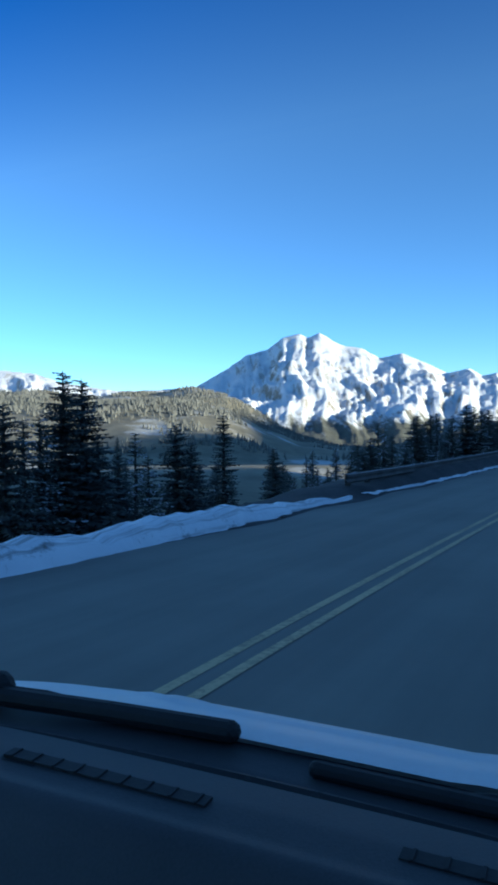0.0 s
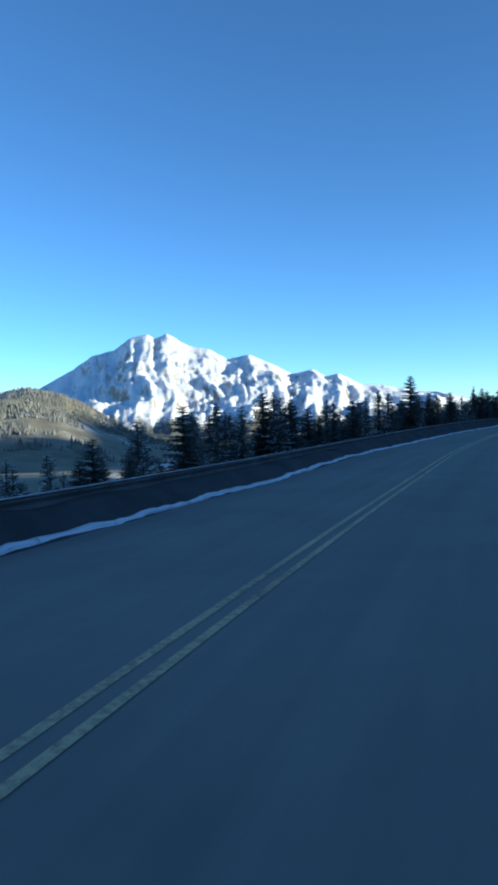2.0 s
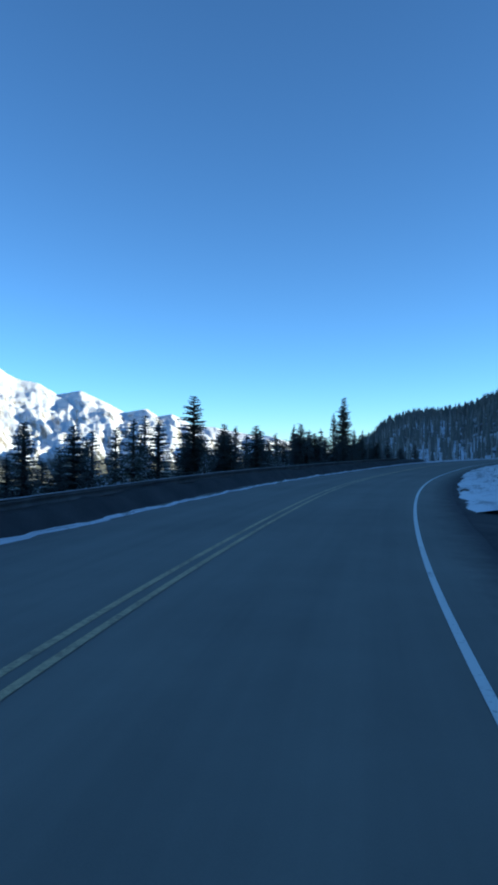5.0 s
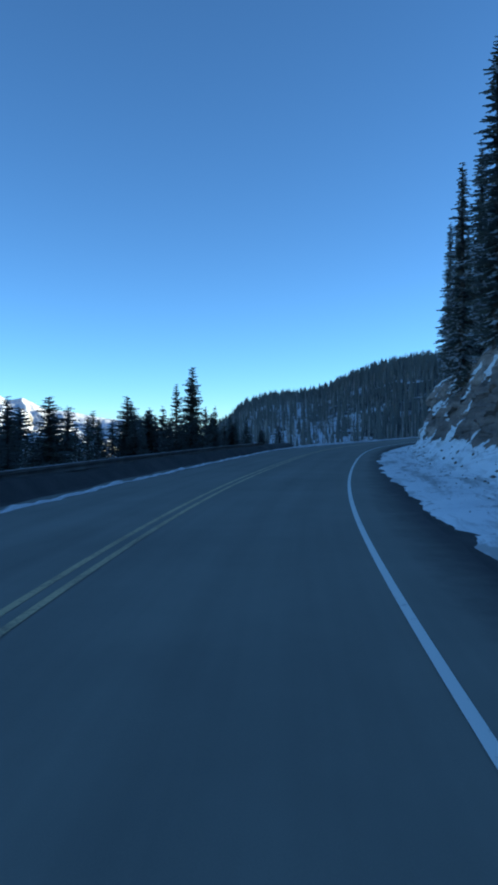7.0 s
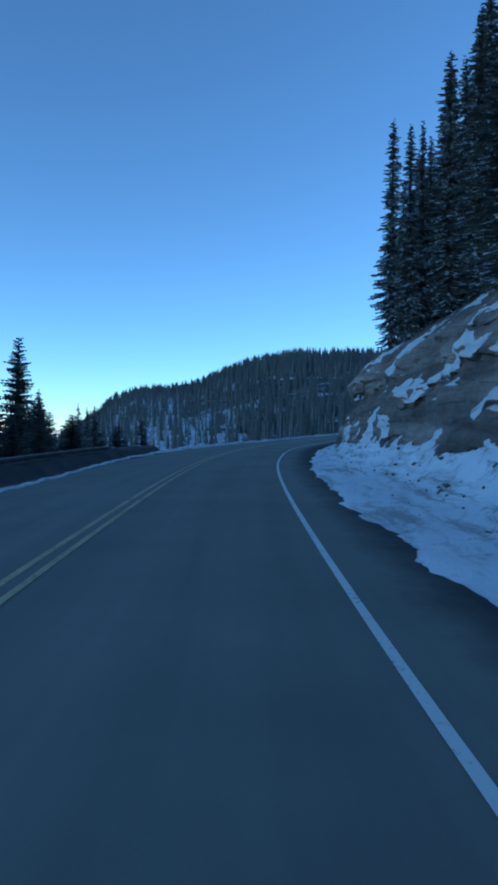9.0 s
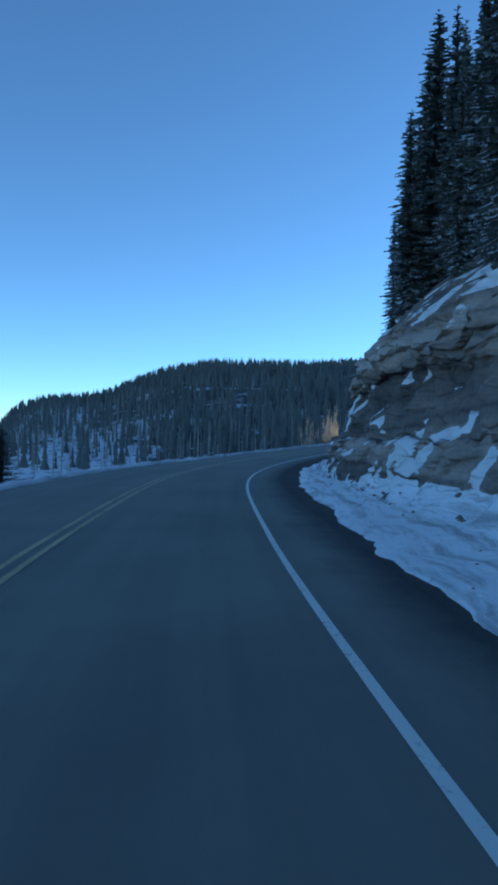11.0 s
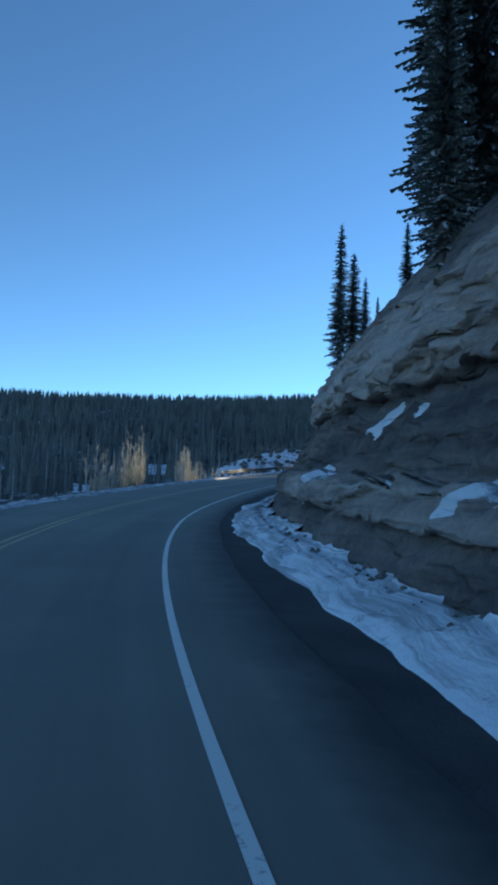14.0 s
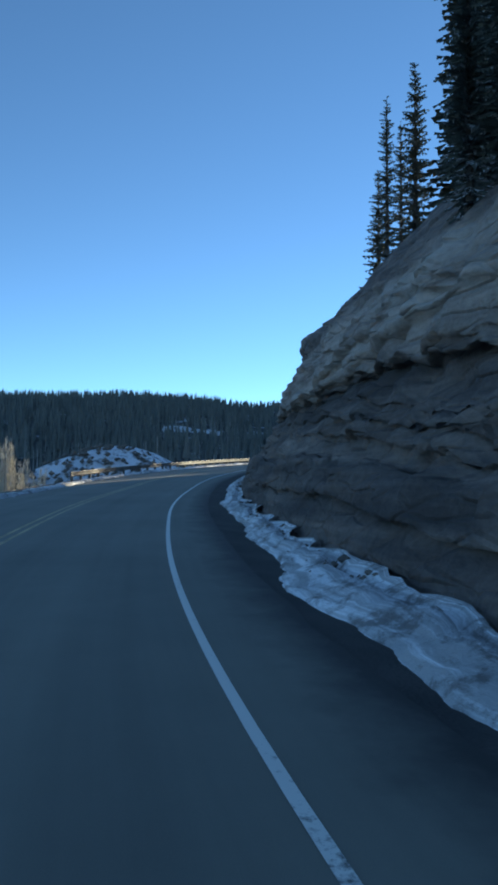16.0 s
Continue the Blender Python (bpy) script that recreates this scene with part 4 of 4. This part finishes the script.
def bare_tree(seed, h, lean):
    """A slim leafless aspen: pale stem, steep fine branches, a haze of upright twigs."""
    rnd = random.Random(seed)
    root = tagged(new("bare_aspen"), "leafless pale aspen lit by the low sun", "tree", "aspens beside the road")
    bm = bmesh.new()
    stems = [(Vector((0, 0, -1)), Vector((lean * h, 0, h)))]
    for _ in range(2):
        a = rnd.random() * 6.28
        stems.append((Vector((0.05, 0, -0.6)), Vector((math.cos(a) * h * 0.1, math.sin(a) * h * 0.1, h * rnd.uniform(0.6, 0.85)))))
    for p0, p1 in stems:
        m = p0.lerp(p1, 0.55) + Vector((rnd.uniform(-0.12, 0.12), rnd.uniform(-0.12, 0.12), 0))
        tapered(bm, p0, m, 0.0095 * h, 0.006 * h, 5)
        tapered(bm, m, p1, 0.006 * h, 0.001 * h, 5)
    part("trunk", bm, ASPEN_BARK, root)
    bm = bmesh.new()
    for i in range(80):
        q0, q1 = stems[i % 3]
        k = rnd.uniform(0.22, 0.95)
        p0 = q0.lerp(q1, k)
        a, ln = rnd.random() * 6.28, h * rnd.uniform(0.1, 0.24) * (1.1 - 0.8 * k)
        p1 = p0 + Vector((math.cos(a) * ln * 0.45, math.sin(a) * ln * 0.45, ln))
        tapered(bm, p0, p1, 0.0028 * h, 0.0008 * h, 3)
        for _ in range(5):
            b0 = p0.lerp(p1, rnd.uniform(0.25, 1))
            a2 = rnd.random() * 6.28
            tapered(bm, b0, b0 + Vector((math.cos(a2) * ln * 0.2, math.sin(a2) * ln * 0.2, ln * rnd.uniform(0.3, 0.7))), 0.0022 * h, 0.0008 * h, 3)
    part("crown", bm, TWIGS, root)
    return root


ASPEN_BARK = two_tone("pale_aspen_bark", (0.4, 0.37, 0.3), (0.66, 0.62, 0.54), 3.0, 16.0)
ASPENS = [bare_tree(3, 8, 0.02), bare_tree(14, 8, -0.03), bare_tree(25, 8, 0.05)]
ASPEN_SPOTS = [(169.3, 142.6, 7.2), (167.5, 143.7, 5.8), (165.2, 144.0, 4.6), (170.6, 143.4, 6.4), (168.2, 142.1, 5.0), (166, 145.5, 5.5), (168.8, 143.4, 6.4), (167.9, 142.8, 5.4), (166.4, 144.4, 5.0), (169.9, 144.2, 6.8),
               (199.6, 148.9, 7.5), (201, 150.1, 6.5), (200.2, 149.5, 6.9), (199.2, 149.7, 6.6), (200.6, 149.2, 6.0), (202, 149.8, 5.3), (214, 151.4, 6.0), (214.8, 152, 5.4), (213.2, 151.6, 5.0), (226, 153.4, 5.6), (227, 153.8, 5.0), (225.2, 153.0, 4.6), (198.6, 149.2, 5.6), (200.8, 148.6, 7.2), (201.6, 149.2, 6.6), (198.9, 148.6, 6.3)]
for i, (x, y, h) in enumerate(ASPEN_SPOTS):
    o = ASPENS[i] if i < 3 else copy_thing(ASPENS[i % 3], Matrix())
    z = float(land(np.array([x]), np.array([y]))[0][0])
    k = (h - 1.8 - z) / 8
    o.matrix_basis = pose(x, y, z, 0, 0, i * 67) @ Matrix.Diagonal((k, k, k, 1))


# ---- loose stones ----
def stone(verts, faces, c, r, rnd):
    b = len(verts)
    for v in ((1, 0, 0), (-1, 0, 0), (0, 1, 0), (0, -1, 0), (0, 0, 0.8), (0, 0, -0.6), (0.7, 0.6, 0.3), (-0.6, -0.7, 0.35)):
        verts.append([c[i] + v[i] * r * rnd.uniform(0.6, 1.25) for i in range(3)])
    for f in ((0, 6, 4), (6, 2, 4), (2, 1, 4), (1, 7, 4), (7, 3, 4), (3, 0, 4), (0, 5, 6), (6, 5, 2), (2, 5, 1), (1, 5, 7), (7, 5, 3), (3, 5, 0)):
        faces.append(tuple(b + i for i in f))


def loose_stones():
    rnd = random.Random(21)
    v, f = [], []
    for _ in range(480):
        s = 84 + 150 * rnd.random() ** 1.2
        out, inn, top = (np.interp(s, DITCH_S, d) for d in (DITCH_OUT, DITCH_IN, DITCH_UP))
        k = rnd.random() ** (0.35 if s > 140 else 0.6)
        la, up = ditch_snow(s, np.zeros(8), np.zeros(8))
        lat = la[1] + (la[6] - la[1]) * k
        stone(v, f, at(s, lat, float(np.interp(-lat, -la, up))), rnd.uniform(0.02, 0.11) * (0.3 + k * k), rnd)
    tagged(mesh_object("loose_stones", v, f, ROCK_BARE), "dark stones fallen from the rock face onto the snow", "stones", kind="stuff")
    v, f = [], []
    for _ in range(760):
        k = rnd.random()
        x, y = 262 + 105 * k + rnd.gauss(0, 10), 180 - 14 * k + rnd.gauss(0, 13)
        z = float(land(np.array([x]), np.array([y]))[0][0])
        stone(v, f, (x, y, z), rnd.uniform(0.3, 1.3), rnd)
    tagged(mesh_object("boulder_slope", v, f, ROCK_BARE), "dark boulders on a snowy slope below the forest", "boulders", kind="stuff")


ROCK_BARE = two_tone("bare_rock", (0.08, 0.07, 0.062), (0.2, 0.172, 0.145), 1.5, 9.0)
loose_stones()


def boulder(s, lat, r):
    rnd = random.Random(4)
    v, f = [], []
    stone(v, f, (0, 0, 0), r, rnd)
    o = mesh_object("boulder", v, f, ROCK_BARE)
    bm = bmesh.new()
    bm.from_mesh(o.data)
    bmesh.ops.bevel(bm, geom=bm.edges[:], offset=r * 0.12, segments=1, affect="EDGES")
    bm.to_mesh(o.data)
    bm.free()
    o.matrix_basis = pose(*at(s, lat, r * 0.3 - 0.06), 0, 0, 40)
    tagged(o, "angular dark stone lying at the edge of the snow", "stone")


boulder(85.5, -2.95, 0.24)


# ---- road sign ----
def road_sign(s, lat):
    root = tagged(new("road_sign"), "small white square sign on a post beside the bend", "sign")
    bm = bmesh.new()
    tapered(bm, Vector((0, 0, -0.5)), Vector((0, 0, 2.6)), 0.04, 0.04, 8)
    part("post", bm, TIMBER, root)
    bm = bmesh.new()
    bmesh.ops.create_cube(bm, size=1)
    bmesh.ops.scale(bm, vec=(0.9, 0.02, 0.9), verts=bm.verts)
    bmesh.ops.translate(bm, vec=(0, -0.06, 2.2), verts=bm.verts)
    bmesh.ops.bevel(bm, geom=bm.edges[:], offset=0.006, segments=1, affect="EDGES")
    part("panel", bm, two_tone("white_sign_sheet", (0.7, 0.7, 0.7), (0.8, 0.8, 0.8), 3.0, 20.0, 0.4, 0.05), root)
    root.matrix_basis = pose(*at(s, lat, -0.2), 0, 0, -90)


road_sign(300, 8.8)


# ---- the car, standing where the drive begins ----
PAINT = two_tone("white_car_paint", (0.5, 0.52, 0.54), (0.57, 0.59, 0.61), 0.8, 40.0, 0.4, 0.03, 0.002)
PLASTIC = two_tone("grained_dark_plastic", (0.035, 0.036, 0.038), (0.06, 0.06, 0.062), 3.0, 220.0, 0.65, 0.35, 0.002)
BLACK = two_tone("black_rubber", (0.008, 0.008, 0.009), (0.018, 0.018, 0.018), 5.0, 90.0, 0.7, 0.3, 0.002)
CHROME = two_tone("dull_alloy", (0.4, 0.4, 0.41), (0.55, 0.55, 0.56), 4.0, 60.0, 0.35, 0.05, 0.002, 0.9)


def tint_mat():
    """Clear glass that deepens to blue towards the roof."""
    m, t, b = material("blue_tinted_glass", 0.02)
    sep = t.nodes.new("ShaderNodeSeparateXYZ")
    t.links.new(t.nodes.new("ShaderNodeTexCoord").outputs["Object"], sep.inputs[0])
    clear = t.nodes.new("ShaderNodeBsdfTransparent")
    t.links.new(ramp(t, calc(t, "MULTIPLY", sep.outputs[1], 4.0), [(0.5, (0.16, 0.5, 0.85)), (0.84, (0.98, 0.99, 1.0))]), clear.inputs["Color"])
    t.links.new(clear.outputs[0], t.nodes["Material Output"].inputs["Surface"])
    return m


def sheet(xs, ys, fz, thick=0.0):
    bm = bmesh.new()
    grid = [[bm.verts.new((x, y, fz(x, y))) for x in xs] for y in ys]
    for i in range(len(ys) - 1):
        for j in range(len(xs) - 1):
            bm.faces.new((grid[i][j], grid[i][j + 1], grid[i + 1][j + 1], grid[i + 1][j]))
    if thick:
        bmesh.ops.solidify(bm, geom=bm.faces[:], thickness=thick)
    for f in bm.faces:
        f.smooth = True
    bmesh.ops.recalc_face_normals(bm, faces=bm.faces)
    return bm


def box(c, size, bevel=0.01, turn=None):
    bm = bmesh.new()
    bmesh.ops.create_cube(bm, size=1)
    bmesh.ops.scale(bm, vec=size, verts=bm.verts)
    bmesh.ops.bevel(bm, geom=bm.edges[:], offset=bevel, segments=2, affect="EDGES")
    if turn:
        bmesh.ops.transform(bm, matrix=pose(0, 0, 0, *turn), verts=bm.verts)
    bmesh.ops.translate(bm, vec=c, verts=bm.verts)
    return bm


def bar(points, r, n=8):
    bm = bmesh.new()
    for p, q in zip(points, points[1:]):
        tapered(bm, Vector(p), Vector(q), r, r, n)
    for p in points:
        bmesh.ops.create_icosphere(bm, subdivisions=2, radius=r * 1.02, matrix=Matrix.Translation(p))
    return bm


def disc(x, y, z, r, w, n=28):
    bm = bmesh.new()
    bmesh.ops.create_cone(bm, cap_ends=True, segments=n, radius1=r, radius2=r, depth=w)
    bmesh.ops.bevel(bm, geom=[e for e in bm.edges if len(e.link_faces) == 2 and abs(e.calc_face_angle(0)) > 1], offset=w * 0.16, segments=2, affect="EDGES")
    bmesh.ops.transform(bm, matrix=pose(x, y, z, 0, 90, 0), verts=bm.verts)
    return bm


def car():
    """A light-coloured car seen from its passenger seat; x is to its right, y ahead, its middle at x = -0.42."""
    root = tagged(new("car"), "white car standing on the road, dark plastic dashboard", "car")
    mid, half = -0.42, 0.93
    xs = np.linspace(mid - half, mid + half, 37)

    def hood_z(x, y):
        u = (x - mid) / half
        crease = 0.010 * math.exp(-((abs(u) - 0.42) / 0.04) ** 2) + 0.008 * math.exp(-((y - 1.30) / 0.02) ** 2)
        return float(np.interp(y, [1.13, 1.2, 1.3, 1.42, 1.6, 1.85, 2.0, 2.08], [1.098, 1.092, 1.066, 1.022, 0.925, 0.78, 0.66, 0.58])) - 0.05 * abs(u) ** 3.5 + crease

    part("hood", sheet(xs, np.linspace(1.13, 2.08, 60), hood_z), PAINT, root, "white painted hood with soft creases")
    part("cowl", sheet(xs, np.linspace(0.995, 1.14, 9), lambda x, y: 1.085 - 0.05 * abs((x - mid) / half) ** 3.5 - 0.35 * max(0, 1.03 - y)), PLASTIC, root, "dull grey plastic cowl under the windscreen")
    # Black bar put in for the shade of the gap between dash and cowl.
    part("windscreen_seal", bar([(mid + u, 0.985 - 0.02 * u * u, 1.085 - 0.03 * u * u) for u in np.linspace(-0.86, 0.86, 15)], 0.024), BLACK, root, "black rubber seal at the foot of the windscreen")
    dash = part("dashboard", sheet(np.linspace(-1.26, 0.42, 40), np.concatenate([[0.42, 0.5, 0.58, 0.64, 0.69, 0.72, 0.74], np.linspace(0.76, 0.955, 16)]),
                lambda x, y: (1.13 - 0.15 * max(0, y - 0.86) if y > 0.74 else 1.13 - 0.7 * (0.74 - y) - 2.2 * (0.74 - y) ** 2) - 0.01 * ((x + 0.42) / 0.85) ** 2 + 0.006 * math.exp(-((y - 0.765) / 0.015) ** 2)), PLASTIC, root)
    for x0, x1 in ((-0.84, -0.42), (-0.13, 0.29)):
        lie = 1.126 - 0.01 * (((x0 + x1) / 2 + 0.42) / 0.85) ** 2
        vent = part("vent", box(((x0 + x1) / 2, 0.845, lie), (x1 - x0, 0.04, 0.018), 0.006), BLACK, dash, "dark slotted defroster vent")
        for i in range(9):
            part("slat", box((x0 + (i + 0.5) * (x1 - x0) / 9, 0.845, lie + 0.009), (0.006, 0.03, 0.004), 0.001), BLACK, vent)
    part("note", box((0.38, 0.80, 1.116), (0.2, 0.13, 0.003), 0.001, (0, 0, 8)), two_tone("paper", (0.6, 0.6, 0.58), (0.7, 0.7, 0.68), 6.0, 40.0), dash, "white paper lying on the dashboard")
    for pts, pivot, r in ((((-1.12, 1.08, 1.105), (-0.8, 1.105, 1.11), (-0.53, 1.125, 1.11)), (-1.16, 1.1, 1.11), 0.022), (((-0.33, 1.075, 1.098), (-0.1, 1.07, 1.1), (0.14, 1.07, 1.1)), (0.26, 1.09, 1.085), 0.016)):
        wiper = part("wiper", bar(pts, r, 10), BLACK, root, "black wiper blade resting on the cowl")
        part("arm", bar((pts[1], ((pts[1][0] + pivot[0]) / 2, pivot[1] + 0.01, 1.115), pivot), 0.011), BLACK, wiper)
        part("cap", bar((pivot, (pivot[0] + 0.05, pivot[1], pivot[2] + 0.005)), 0.038, 12), BLACK, wiper)
    part("antenna", bar(((0.42, 1.32, 0.98), (0.43, 1.30, 1.9)), 0.004, 6), BLACK, root, "thin black whip antenna on the fender")
    for sx in (-1, 1):
        x = mid + sx * half
        prof = [(2.1, 0.3), (2.12, 0.46), (1.9, 0.62), (1.6, 0.82), (1.2, 0.98), (0.6, 1.05), (-1.2, 1.08), (-2.6, 1.02), (-2.75, 0.7), (-2.7, 0.35)]
        bm = bmesh.new()
        ring = [[bm.verts.new((x + sx * d, y, z)) for y, z in prof] for d in (0.0, 0.05)]
        for i in range(len(prof)):
            j = (i + 1) % len(prof)
            bm.faces.new((ring[0][i], ring[0][j], ring[1][j], ring[1][i]))
        bm.faces.new(ring[0])
        bm.faces.new(list(reversed(ring[1])))
        bmesh.ops.recalc_face_normals(bm, faces=bm.faces)
        part("side_panel", bm, PAINT, root)
        for y in (1.3, -1.7):
            wheel = part("tyre", disc(x + sx * 0.04, y, 0.34, 0.34, 0.22), BLACK, root)
            part("rim", disc(x + sx * 0.12, y, 0.34, 0.2, 0.1), CHROME, wheel)
        part("windscreen_pillar", bar(((x - sx * 0.02, 1.12, 1.02), (x - sx * 0.16, 0.2, 1.93)), 0.04), PAINT, root)
        part("rear_pillar", bar(((x - sx * 0.02, -2.55, 1.05), (x - sx * 0.16, -2.3, 1.93)), 0.05), PAINT, root)
        part("headlamp", box((x - sx * 0.2, 2.05, 0.46), (0.32, 0.1, 0.16), 0.03), CHROME, root)
    part("roof", sheet(np.linspace(mid - half + 0.14, mid + half - 0.14, 16), np.linspace(-2.35, 0.09, 16), lambda x, y: 1.99 - 0.06 * ((x - mid) / 0.8) ** 4 - 0.03 * ((y + 1.1) / 1.2) ** 4), PAINT, root)
    part("tailgate", box((mid, -2.62, 0.75), (1.8, 0.1, 0.75), 0.04), PAINT, root)
    part("bumper", box((mid, 2.12, 0.38), (1.8, 0.14, 0.24), 0.05), PLASTIC, root)
    part("shade_band", sheet(np.linspace(mid - 0.76, mid + 0.76, 12), np.linspace(0.07, 0.215, 6), lambda x, y: 1.97 - (y - 0.07) * 0.62), tint_mat(), root, "blue tinted band along the top of the windscreen")
    root.matrix_basis = pose(0, 0, 0, 0, 0, -28.6)


car()
